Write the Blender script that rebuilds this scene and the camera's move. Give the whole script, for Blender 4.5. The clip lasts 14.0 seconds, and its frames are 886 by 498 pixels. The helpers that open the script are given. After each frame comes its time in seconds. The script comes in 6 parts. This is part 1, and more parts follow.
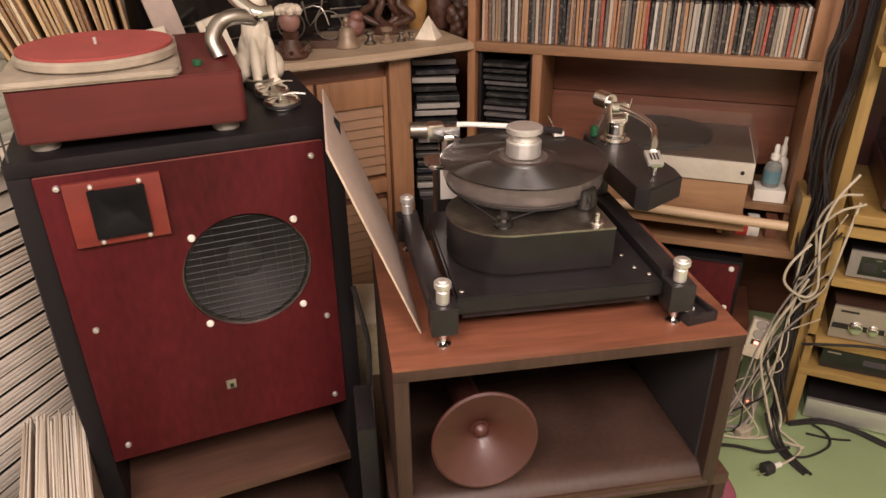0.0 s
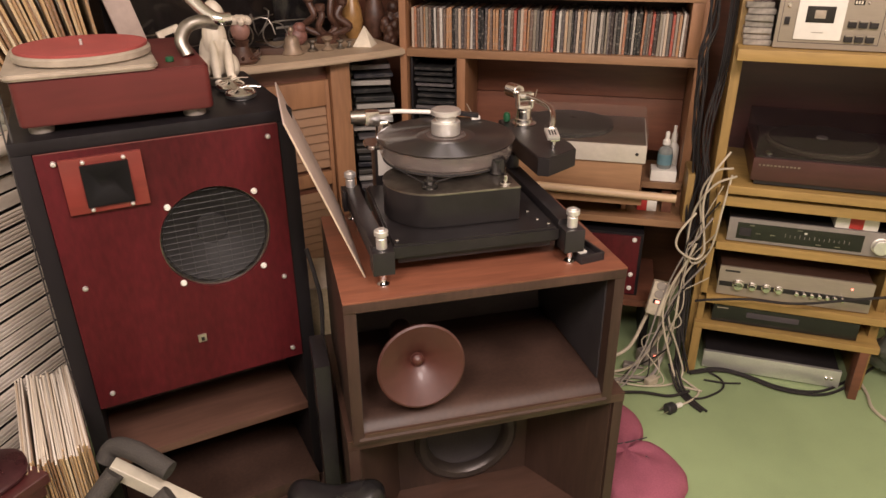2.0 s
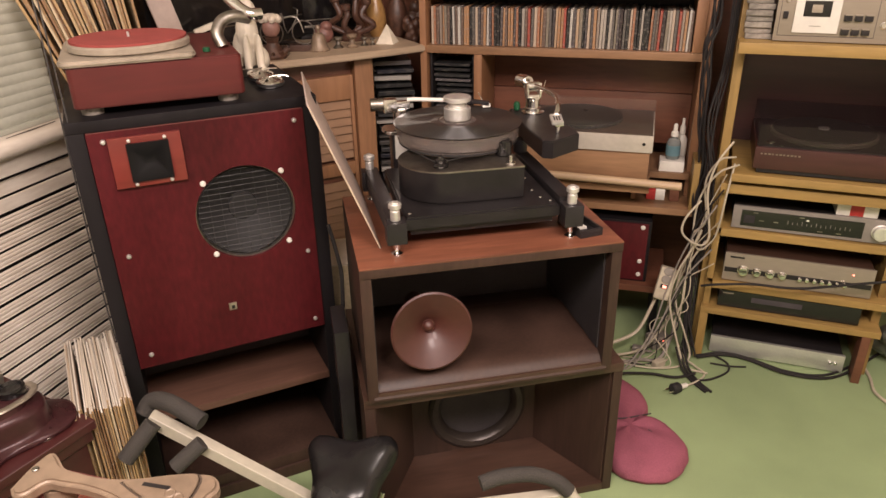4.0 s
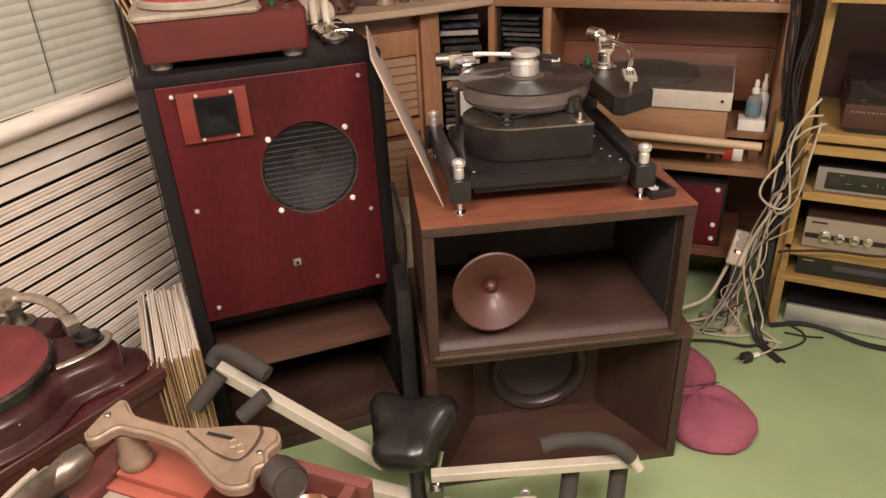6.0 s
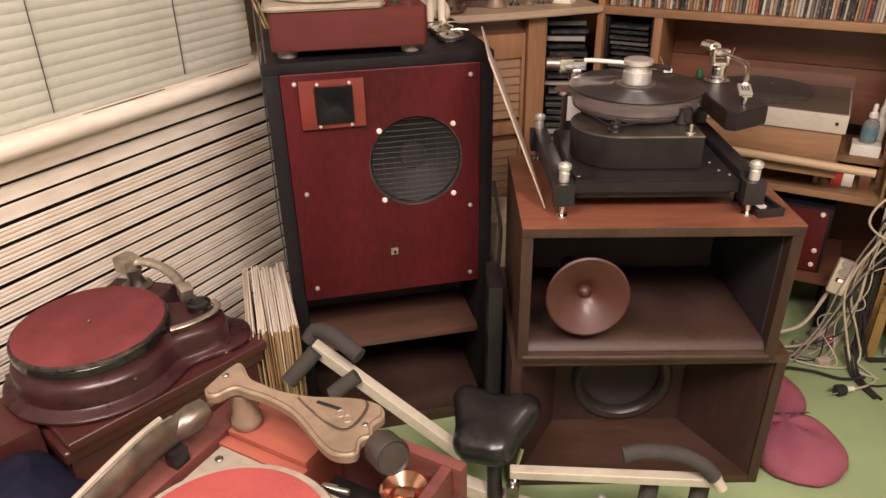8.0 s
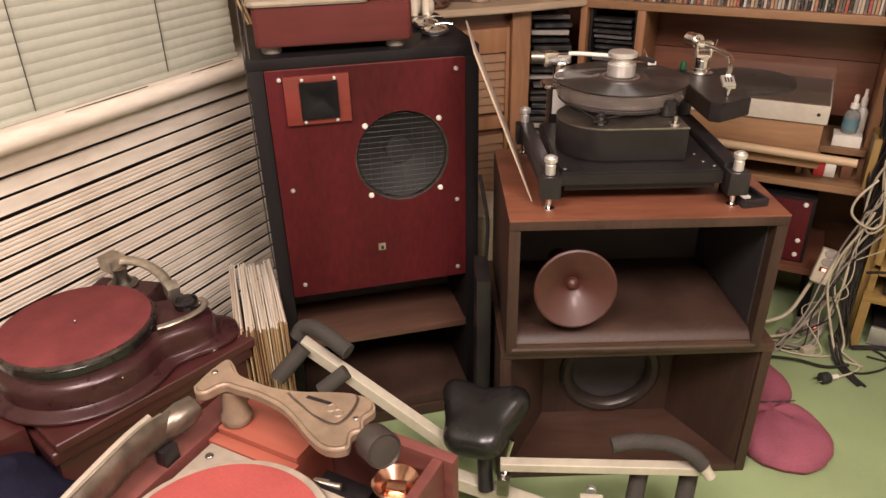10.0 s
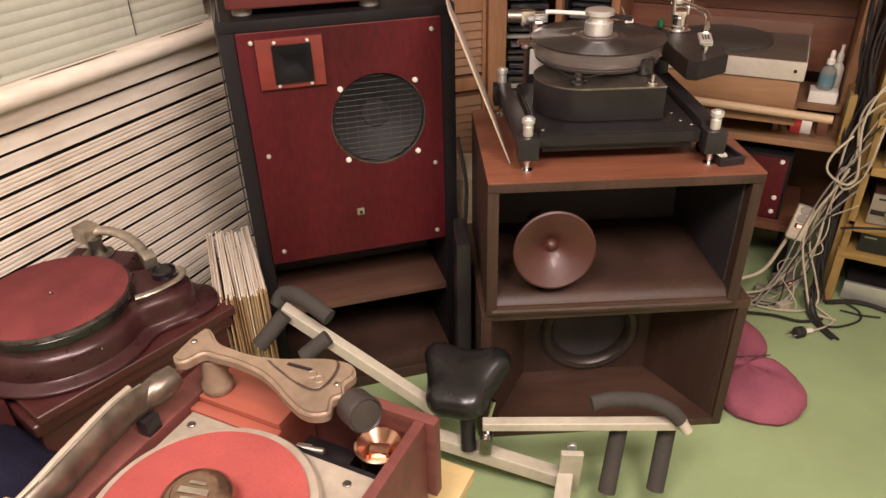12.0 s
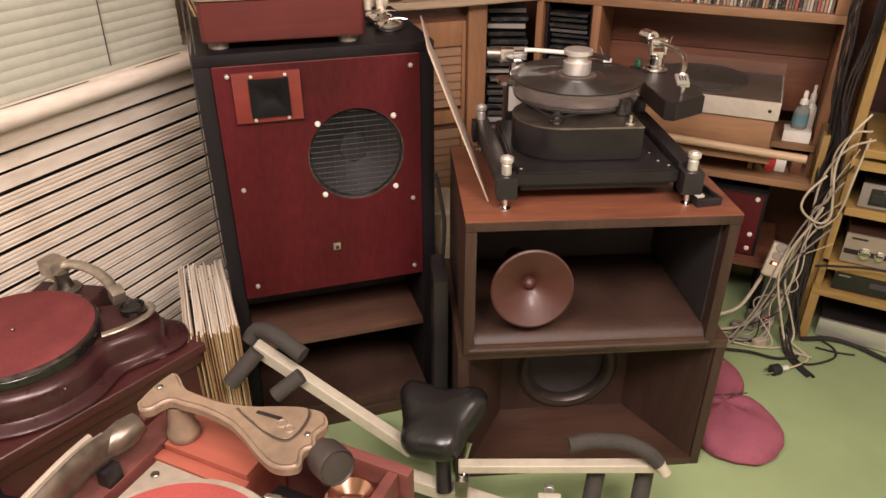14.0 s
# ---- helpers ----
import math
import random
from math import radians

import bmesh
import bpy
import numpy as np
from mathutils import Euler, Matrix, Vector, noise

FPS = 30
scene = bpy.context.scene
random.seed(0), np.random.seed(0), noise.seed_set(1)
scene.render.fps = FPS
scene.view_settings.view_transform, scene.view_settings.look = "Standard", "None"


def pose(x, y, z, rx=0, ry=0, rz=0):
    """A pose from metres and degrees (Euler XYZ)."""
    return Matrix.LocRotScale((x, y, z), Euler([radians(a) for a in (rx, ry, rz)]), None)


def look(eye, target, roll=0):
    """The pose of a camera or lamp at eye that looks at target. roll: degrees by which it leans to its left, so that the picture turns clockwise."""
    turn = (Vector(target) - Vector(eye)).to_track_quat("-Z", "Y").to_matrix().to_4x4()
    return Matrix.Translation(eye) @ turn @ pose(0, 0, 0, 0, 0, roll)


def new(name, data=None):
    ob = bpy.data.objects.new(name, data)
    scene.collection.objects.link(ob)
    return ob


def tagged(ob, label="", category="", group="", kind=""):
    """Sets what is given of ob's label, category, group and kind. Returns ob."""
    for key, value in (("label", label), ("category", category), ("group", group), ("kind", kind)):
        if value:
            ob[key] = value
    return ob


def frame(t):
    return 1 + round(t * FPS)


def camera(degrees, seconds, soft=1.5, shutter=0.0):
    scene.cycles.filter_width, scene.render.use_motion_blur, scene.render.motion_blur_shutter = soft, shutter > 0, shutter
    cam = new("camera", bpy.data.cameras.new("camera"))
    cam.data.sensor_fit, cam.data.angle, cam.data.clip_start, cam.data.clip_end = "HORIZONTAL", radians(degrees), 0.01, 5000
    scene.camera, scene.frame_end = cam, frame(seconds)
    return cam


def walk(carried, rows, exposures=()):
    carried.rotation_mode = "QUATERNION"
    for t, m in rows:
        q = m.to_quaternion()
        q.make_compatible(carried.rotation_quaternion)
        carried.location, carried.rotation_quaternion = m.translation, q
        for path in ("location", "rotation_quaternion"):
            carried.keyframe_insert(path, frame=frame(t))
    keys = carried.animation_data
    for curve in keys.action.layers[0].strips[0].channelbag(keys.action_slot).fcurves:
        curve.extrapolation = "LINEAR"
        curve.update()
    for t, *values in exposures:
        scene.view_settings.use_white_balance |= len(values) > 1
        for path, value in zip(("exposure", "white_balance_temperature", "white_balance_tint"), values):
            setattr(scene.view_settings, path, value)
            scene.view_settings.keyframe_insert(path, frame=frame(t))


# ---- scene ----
cam = camera(64.0, 14.0)
PATH = [
    (0, (0.079, 0.128, 1.389), (0.002, 1.898, 0.462), -0.6),
    (0.5, (0.04, 0.037, 1.394), (0.105, 1.819, 0.489), 0.8),
    (1, (0.004, -0.051, 1.404), (0.164, 1.738, 0.525), 0.3),
    (1.5, (0.026, -0.076, 1.413), (0.181, 1.713, 0.532), 0.1),
    (2, (0.102, -0.152, 1.398), (0.178, 1.643, 0.519), -0.4),
    (2.5, (0.115, -0.236, 1.394), (0.153, 1.575, 0.546), -0.6),
    (2.7, (0.099, -0.249, 1.392), (0.154, 1.558, 0.535), -0.2),
    (4.8, (0.157, -0.302, 1.383), (0.119, 1.502, 0.52), -1.6),
    (5, (0.153, -0.286, 1.381), (0.113, 1.509, 0.5), -1.7),
    (5.5, (0.148, -0.273, 1.378), (0.059, 1.519, 0.495), -2.2),
    (6, (0.138, -0.271, 1.372), (-0.047, 1.478, 0.418), -2.7),
    (6.5, (0.116, -0.291, 1.362), (-0.198, 1.41, 0.358), -2.3),
    (7, (0.097, -0.312, 1.364), (-0.332, 1.356, 0.346), -2.0),
    (7.5, (0.089, -0.314, 1.377), (-0.278, 1.421, 0.452), -1.0),
    (8, (0.09, -0.311, 1.377), (-0.299, 1.41, 0.436), -1.0),
    (10.5, (0.087, -0.317, 1.372), (-0.252, 1.406, 0.414), -1.0),
    (11, (0.086, -0.319, 1.37), (-0.245, 1.375, 0.361), -0.7),
    (11.5, (0.091, -0.314, 1.368), (-0.216, 1.355, 0.31), -1.2),
    (12, (0.093, -0.31, 1.374), (-0.2, 1.371, 0.331), -1.5),
    (12.5, (0.098, -0.301, 1.386), (-0.21, 1.4, 0.38), -2.7),
    (13, (0.095, -0.288, 1.392), (-0.199, 1.443, 0.435), -1.4),
    (13.5, (0.092, -0.288, 1.388), (-0.161, 1.44, 0.414), -0.1),
    (14, (0.091, -0.28, 1.387), (-0.146, 1.446, 0.405), 0.1),
]
walk(cam, [(t, look(eye, target, roll)) for t, eye, target, roll in PATH])

# ---- world and lamps ----
world = bpy.data.worlds.new("world")
scene.world = world
world.use_nodes = True
world.node_tree.nodes["Background"].inputs[0].default_value = (0.02, 0.022, 0.03, 1)
world.node_tree.nodes["Background"].inputs[1].default_value = 0.3
scene.view_settings.exposure = 0.0


def area_lamp(name, eye, target, size, power, colour):
    data = bpy.data.lights.new(name, "AREA")
    data.shape, data.size, data.energy, data.color = "DISK", size, power, colour
    ob = new(name, data)
    ob.matrix_world = look(eye, target)
    return ob


area_lamp("ceiling_lamp", (0.75, -0.35, 2.42), (0.35, 0.8, 0.2), 0.9, 83, (1.0, 0.822, 0.775))
area_lamp("ceiling_lamp", (-0.45, -0.45, 2.42), (-0.5, 0.6, 0.3), 0.9, 71, (1.0, 0.822, 0.775))


# ---- materials ----
def mat(name, colour, rough=0.5, metal=0.0, vary=0.25, scale=8.0, bump=0.1, fine=60.0, stretch=(1, 1, 1), coat=0.0, second=None, spread=0.0, alpha=1.0, glass=0.0, spec=0.5):
    m = bpy.data.materials.new(name)
    m.use_nodes = True
    nt = m.node_tree
    b = nt.nodes["Principled BSDF"]
    b.inputs["Metallic"].default_value = metal
    b.inputs["Coat Weight"].default_value = coat
    b.inputs["Specular IOR Level"].default_value = spec
    b.inputs["Transmission Weight"].default_value = glass
    tc = nt.nodes.new("ShaderNodeTexCoord")
    mp = nt.nodes.new("ShaderNodeMapping")
    mp.inputs["Scale"].default_value = stretch
    nt.links.new(tc.outputs["Object"], mp.inputs[0])
    big = nt.nodes.new("ShaderNodeTexNoise")
    big.inputs["Scale"].default_value, big.inputs["Detail"].default_value = scale, 5
    small = nt.nodes.new("ShaderNodeTexNoise")
    small.inputs["Scale"].default_value, small.inputs["Detail"].default_value = fine, 4
    for n in (big, small):
        nt.links.new(mp.outputs[0], n.inputs["Vector"])
    add = nt.nodes.new("ShaderNodeMath")
    add.operation = "MULTIPLY_ADD"
    nt.links.new(small.outputs[0], add.inputs[0])
    add.inputs[1].default_value = 0.5
    nt.links.new(big.outputs[0], add.inputs[2])
    ramp = nt.nodes.new("ShaderNodeMapRange")
    ramp.inputs[1].default_value, ramp.inputs[2].default_value = 0.5, 1.0
    nt.links.new(add.outputs[0], ramp.inputs[0])
    mix = nt.nodes.new("ShaderNodeMix")
    mix.data_type = "RGBA"
    c2 = second or tuple(c * (1 - vary) for c in colour)
    c1 = tuple(min(1, c * (1 + vary * 0.5)) for c in colour)
    mix.inputs[6].default_value, mix.inputs[7].default_value = (*c2, 1), (*c1, 1)
    nt.links.new(ramp.outputs[0], mix.inputs[0])
    out = mix.outputs[2]
    if spread:
        info = nt.nodes.new("ShaderNodeObjectInfo")
        hsv = nt.nodes.new("ShaderNodeHueSaturation")
        mr = nt.nodes.new("ShaderNodeMapRange")
        mr.inputs[3].default_value, mr.inputs[4].default_value = 1 - spread, 1 + spread * 0.6
        nt.links.new(info.outputs["Random"], mr.inputs[0])
        nt.links.new(mr.outputs[0], hsv.inputs["Value"])
        nt.links.new(out, hsv.inputs["Color"])
        out = hsv.outputs[0]
    nt.links.new(out, b.inputs["Base Color"])
    rr = nt.nodes.new("ShaderNodeMapRange")
    rr.inputs[3].default_value, rr.inputs[4].default_value = max(0.02, rough - 0.1), min(1, rough + 0.1)
    nt.links.new(big.outputs[0], rr.inputs[0])
    nt.links.new(rr.outputs[0], b.inputs["Roughness"])
    if bump:
        bp = nt.nodes.new("ShaderNodeBump")
        bp.inputs["Strength"].default_value, bp.inputs["Distance"].default_value = bump, 0.002
        nt.links.new(small.outputs[0], bp.inputs["Height"])
        nt.links.new(bp.outputs[0], b.inputs["Normal"])
    b.inputs["Alpha"].default_value = alpha
    return m


def spine_mat(name, colours, rough=0.35, bars=0.4):
    """Many things of one kind, each with its own colour and fine printed bars along it."""
    m = mat(name, (0.5, 0.5, 0.5), rough, bump=0.0)
    nt = m.node_tree
    b = nt.nodes["Principled BSDF"]
    info = nt.nodes.new("ShaderNodeObjectInfo")
    ramp = nt.nodes.new("ShaderNodeValToRGB")
    ramp.color_ramp.interpolation = "CONSTANT"
    els = ramp.color_ramp.elements
    for i, c in enumerate(colours):
        e = els[i] if i < 2 else els.new(i / len(colours))
        e.position = i / len(colours)
        e.color = (*c, 1)
    nt.links.new(info.outputs["Random"], ramp.inputs[0])
    tc = nt.nodes.new("ShaderNodeTexCoord")
    mp = nt.nodes.new("ShaderNodeMapping")
    mp.inputs["Scale"].default_value = (30, 1, 90)
    cmb = nt.nodes.new("ShaderNodeCombineXYZ")
    mul = nt.nodes.new("ShaderNodeMath")
    mul.operation = "MULTIPLY"
    mul.inputs[1].default_value = 90
    nt.links.new(info.outputs["Random"], mul.inputs[0])
    nt.links.new(mul.outputs[0], cmb.inputs[2])
    nt.links.new(cmb.outputs[0], mp.inputs["Location"])
    nt.links.new(tc.outputs["Object"], mp.inputs[0])
    n = nt.nodes.new("ShaderNodeTexNoise")
    n.inputs["Scale"].default_value = 1.2
    nt.links.new(mp.outputs[0], n.inputs["Vector"])
    mr = nt.nodes.new("ShaderNodeMapRange")
    mr.inputs[1].default_value, mr.inputs[2].default_value = 0.52, 0.62
    nt.links.new(n.outputs[0], mr.inputs[0])
    mix = nt.nodes.new("ShaderNodeMix")
    mix.data_type = "RGBA"
    mix.inputs[7].default_value = (0.32, 0.28, 0.24, 1)
    sc = nt.nodes.new("ShaderNodeMath")
    sc.operation = "MULTIPLY"
    sc.inputs[1].default_value = bars
    nt.links.new(mr.outputs[0], sc.inputs[0])
    nt.links.new(sc.outputs[0], mix.inputs[0])
    nt.links.new(ramp.outputs[0], mix.inputs[6])
    nt.links.new(mix.outputs[2], b.inputs["Base Color"])
    return m


GRAIN_X, GRAIN_Y, GRAIN_Z = (0.12, 1, 1), (1, 0.12, 1), (1, 1, 0.12)
CARPET = mat("green_carpet", (0.285, 0.365, 0.185), 0.95, vary=0.22, scale=2.2, bump=0.9, fine=420, spec=0.2)
PLASTER = mat("cream_plaster", (0.74, 0.68, 0.58), 0.9, vary=0.12, scale=3, bump=0.3)
CEILING = mat("white_ceiling_paint", (0.84, 0.82, 0.78), 0.9, vary=0.08, scale=2, bump=0.2)
CHERRY = mat("cherry_stain_wood", (0.070, 0.0070, 0.0095), 0.45, vary=0.6, scale=4.0, bump=0.05, fine=90, stretch=(1, 1, 0.35), spec=0.25)
CHERRY_LIGHT = mat("light_cherry_wood", (0.33, 0.090, 0.058), 0.42, vary=0.3, scale=9, bump=0.05, stretch=GRAIN_X, coat=0.1)
CHERRY_PLATE = mat("tweeter_plate_wood", (0.15, 0.024, 0.018), 0.35, vary=0.35, scale=9, bump=0.05, stretch=GRAIN_X, coat=0.2)
RED_BOX = mat("red_brown_varnish", (0.088, 0.0145, 0.0125), 0.48, vary=0.35, scale=7, bump=0.05, stretch=GRAIN_X, coat=0.05, spec=0.35)
ROSE = mat("worn_rosewood", (0.150, 0.048, 0.040), 0.5, vary=0.4, scale=9, bump=0.1, stretch=GRAIN_X, spec=0.4)
BLACK_WOOD = mat("black_ash_wood", (0.0095, 0.0078, 0.0088), 0.5, vary=0.4, scale=10, bump=0.15, stretch=GRAIN_Z, spec=0.22)
BROWN = mat("dark_walnut", (0.060, 0.031, 0.021), 0.38, vary=0.45, scale=7, bump=0.1, fine=110, stretch=GRAIN_X)
BROWN_Z = mat("dark_walnut_upright", (0.047, 0.0255, 0.0180), 0.5, vary=0.45, scale=7, bump=0.1, fine=110, stretch=GRAIN_Z, spec=0.35)
TEAK = mat("red_teak_veneer", (0.200, 0.072, 0.040), 0.33, vary=0.45, scale=9, bump=0.06, fine=120, stretch=GRAIN_X, coat=0.1)
HORN = mat("brown_bakelite", (0.060, 0.0175, 0.0125), 0.45, vary=0.25, bump=0.02, coat=0.1)
PINE = mat("yellow_pine", (0.34, 0.215, 0.068), 0.5, vary=0.4, scale=8, bump=0.08, fine=90, stretch=GRAIN_X)
PINE_Z = mat("yellow_pine_upright", (0.31, 0.195, 0.062), 0.5, vary=0.4, scale=8, bump=0.08, fine=90, stretch=GRAIN_Z)
OAK = mat("honey_oak", (0.275, 0.150, 0.076), 0.48, vary=0.35, scale=8, bump=0.08, fine=90, stretch=GRAIN_X)
OAK_Z = mat("honey_oak_upright", (0.290, 0.142, 0.068), 0.48, vary=0.35, scale=8, bump=0.08, fine=90, stretch=GRAIN_Z)
PANEL = mat("reddish_panel_wood", (0.155, 0.060, 0.034), 0.40, vary=0.45, scale=7, bump=0.08, fine=90, stretch=GRAIN_X)
BLACK = mat("black_paint", (0.018, 0.0155, 0.016), 0.32, vary=0.3, bump=0.1, spec=0.4)
BLACK_GLOSS = mat("black_gloss", (0.010, 0.009, 0.009), 0.2, vary=0.3, bump=0.02, coat=0.3)
SATIN = mat("satin_black_lacquer", (0.0150, 0.0128, 0.0130), 0.34, vary=0.3, scale=20, bump=0.03, spec=0.35)
# matt black for dark parts, and for backs that stand in for deep shade
GAP = mat("black_and_gap_shade", (0.060, 0.052, 0.054), 0.9, bump=0.3, fine=300, spec=0.2)
RUBBER = mat("black_rubber", (0.014, 0.013, 0.012), 0.7, bump=0.3, fine=200)
FOAM = mat("grey_foam_grip", (0.046, 0.040, 0.034), 0.85, vary=0.35, bump=0.8, fine=300)
LEATHER = mat("black_vinyl", (0.011, 0.010, 0.010), 0.27, vary=0.3, bump=0.08, fine=160)
VINYL = mat("record_vinyl", (0.014, 0.0115, 0.011), 0.52, vary=0.2, bump=0.0, spec=1.0, coat=0.5)
def radial_gloss(m, amount):
    """Fine turned grooves: the gloss stretches across them."""
    nt = m.node_tree
    b = nt.nodes["Principled BSDF"]
    tan = nt.nodes.new("ShaderNodeTangent")
    tan.direction_type, tan.axis = "RADIAL", "Z"
    b.inputs["Anisotropic"].default_value = amount
    b.inputs["Anisotropic Rotation"].default_value = 0.25
    nt.links.new(tan.outputs[0], b.inputs["Tangent"])


radial_gloss(VINYL, 0.96)
GREY_WIRE = mat("grey_lacquered_wire", (0.05, 0.046, 0.043), 0.5, bump=0.0)
CHROME = mat("chrome", (0.82, 0.80, 0.77), 0.18, 1.0, vary=0.1, bump=0.02)
STEEL = mat("brushed_aluminium", (0.80, 0.78, 0.74), 0.42, 0.85, vary=0.12, bump=0.05, fine=150)
DULL = mat("worn_nickel", (0.34, 0.31, 0.27), 0.38, 1.0, vary=0.4, scale=14, bump=0.1)
NICKEL = mat("pale_worn_nickel", (0.52, 0.46, 0.38), 0.33, 0.85, vary=0.45, scale=22, bump=0.12)
AGED = mat("aged_nickel", (0.175, 0.142, 0.112), 0.34, 0.75, vary=0.55, scale=24, bump=0.15)
BRONZE = mat("worn_bronze_paint", (0.235, 0.170, 0.115), 0.45, 0.2, vary=0.35, scale=12, bump=0.15)
COPPER = mat("copper", (0.82, 0.47, 0.34), 0.22, 1.0, vary=0.3, bump=0.05)
WHITE = mat("white_plastic", (0.68, 0.65, 0.58), 0.4, vary=0.1, bump=0.03)
SLAT = mat("white_enamel_slat", (0.71, 0.655, 0.57), 0.42, second=(0.52, 0.44, 0.35), scale=2.6, bump=0.06, fine=30, stretch=(0.6, 1, 2.5))
BLIND = mat("pale_green_blind", (0.47, 0.475, 0.395), 0.45, vary=0.14, scale=3, bump=0.03)
CREAM = mat("cream_metal", (0.37, 0.315, 0.245), 0.40, 0.2, vary=0.3, scale=10, bump=0.05)
BEIGE = mat("beige_enamel_tube", (0.46, 0.42, 0.33), 0.4, vary=0.2, scale=8, bump=0.05)
FELT = mat("dark_red_felt", (0.165, 0.038, 0.038), 0.95, vary=0.3, scale=14, bump=0.8, fine=350, spec=0.2)
RED_MAT = mat("coral_red_mat", (0.29, 0.060, 0.052), 0.8, vary=0.2, scale=14, bump=0.3, fine=250, spec=0.25)
MAROON = mat("maroon_hammered_metal", (0.050, 0.017, 0.018), 0.3, 0.2, vary=0.3, scale=30, bump=0.08, fine=120)
MAHOGANY = mat("dark_mahogany", (0.058, 0.014, 0.013), 0.4, vary=0.4, scale=7, bump=0.05, stretch=GRAIN_X, coat=0.2)
PINK = mat("magenta_cotton", (0.265, 0.080, 0.112), 0.9, vary=0.3, scale=9, bump=0.7, fine=260, spec=0.2)
PAPER = mat("aged_paper", (0.52, 0.42, 0.26), 0.85, vary=0.4, scale=12, bump=0.3, fine=120)
IVORY = mat("ivory_plaster", (0.66, 0.59, 0.47), 0.5, vary=0.2, bump=0.15)
CLAY = mat("brown_clay", (0.075, 0.035, 0.022), 0.45, vary=0.5, scale=30, bump=0.4)
CABLE_W = mat("cream_cable", (0.46, 0.40, 0.30), 0.5, bump=0.02)
CABLE_B = mat("black_cable", (0.012, 0.009, 0.008), 0.8, bump=0.02)
CABLE_G = mat("grey_cable", (0.24, 0.21, 0.18), 0.5, bump=0.02)
GLASS = mat("clear_glass", (0.9, 0.9, 0.88), 0.05, bump=0.0, vary=0.02, glass=1.0)
SMOKE = mat("smoked_acrylic", (0.03, 0.018, 0.018), 0.06, bump=0.0, vary=0.05, alpha=0.28)
CLEAR = mat("dusty_clear_acrylic", (0.4, 0.36, 0.3), 0.06, bump=0.0, vary=0.05, alpha=0.05)
ACRYL = mat("smoky_platter_acrylic", (0.22, 0.185, 0.165), 0.10, bump=0.0, vary=0.15, coat=0.5, alpha=0.45)
SILVER = mat("champagne_faceplate", (0.31, 0.265, 0.205), 0.35, 0.3, vary=0.15, bump=0.03, stretch=GRAIN_X, fine=200)
RED = mat("red_card", (0.42, 0.03, 0.025), 0.6, bump=0.05)
BLUE = mat("blue_label", (0.115, 0.215, 0.245), 0.5, bump=0.0)
GREEN = mat("green_stone", (0.012, 0.065, 0.028), 0.25, bump=0.0)
GRILLE = mat("dark_grille_wire", (0.024, 0.022, 0.021), 0.5, bump=0.0)
NEAR_BLACK = mat("near_black_board", (0.030, 0.026, 0.027), 0.6, bump=0.1, spec=0.25)
YELLOW = mat("pale_wood_stool", (0.55, 0.42, 0.20), 0.5, vary=0.2, scale=8, bump=0.06, stretch=GRAIN_X)
OCHRE = mat("ochre_glaze", (0.36, 0.20, 0.07), 0.3, vary=0.4, bump=0.1)
TUNER = mat("grey_tuner_plate", (0.22, 0.195, 0.17), 0.4, vary=0.15, bump=0.04)
NAVY = mat("navy_cloth_shade", (0.013, 0.012, 0.026), 0.95, vary=0.4, scale=14, bump=0.6, fine=200, spec=0.1)
CARD = mat("pink_grey_card", (0.42, 0.33, 0.28), 0.6, vary=0.2, scale=6, bump=0.1)
CD = spine_mat("cd_spine", [(0.02, 0.02, 0.02), (0.36, 0.32, 0.27), (0.13, 0.09, 0.07), (0.34, 0.19, 0.10), (0.03, 0.02, 0.02), (0.25, 0.20, 0.16), (0.46, 0.43, 0.38), (0.20, 0.17, 0.13), (0.30, 0.14, 0.08), (0.075, 0.065, 0.065), (0.40, 0.28, 0.18), (0.015, 0.015, 0.015), (0.30, 0.07, 0.05), (0.10, 0.09, 0.08), (0.42, 0.33, 0.25), (0.06, 0.05, 0.05)])
lamp = bpy.data.materials.new("indicator_glow")
lamp.use_nodes = True
lamp.node_tree.nodes["Principled BSDF"].inputs["Emission Color"].default_value = (1, 0.12, 0.05, 1)
lamp.node_tree.nodes["Principled BSDF"].inputs["Emission Strength"].default_value = 3
GLOW = lamp


# ---- mesh helpers ----
def bev(bm, w, seg=2):
    if w:
        bmesh.ops.bevel(bm, geom=list(bm.edges), offset=w, segments=seg, affect="EDGES", profile=0.7, clamp_overlap=True)
    return bm


def box(x0, y0, z0, x1, y1, z1, w=0.003, seg=2):
    bm = bmesh.new()
    bmesh.ops.create_cube(bm, size=1)
    for v in bm.verts:
        v.co = Vector(((x0 + x1) / 2 + v.co.x * (x1 - x0), (y0 + y1) / 2 + v.co.y * (y1 - y0), (z0 + z1) / 2 + v.co.z * (z1 - z0)))
    return bev(bm, min(w, 0.45 * min(abs(x1 - x0), abs(y1 - y0), abs(z1 - z0))), seg)


def move(bm, m):
    bmesh.ops.transform(bm, matrix=m, verts=bm.verts)
    return bm


def join(*bms):
    out = bms[0]
    for other in bms[1:]:
        me = bpy.data.meshes.new("tmp")
        other.to_mesh(me)
        out.from_mesh(me)
        other.free()
        bpy.data.meshes.remove(me)
    return out


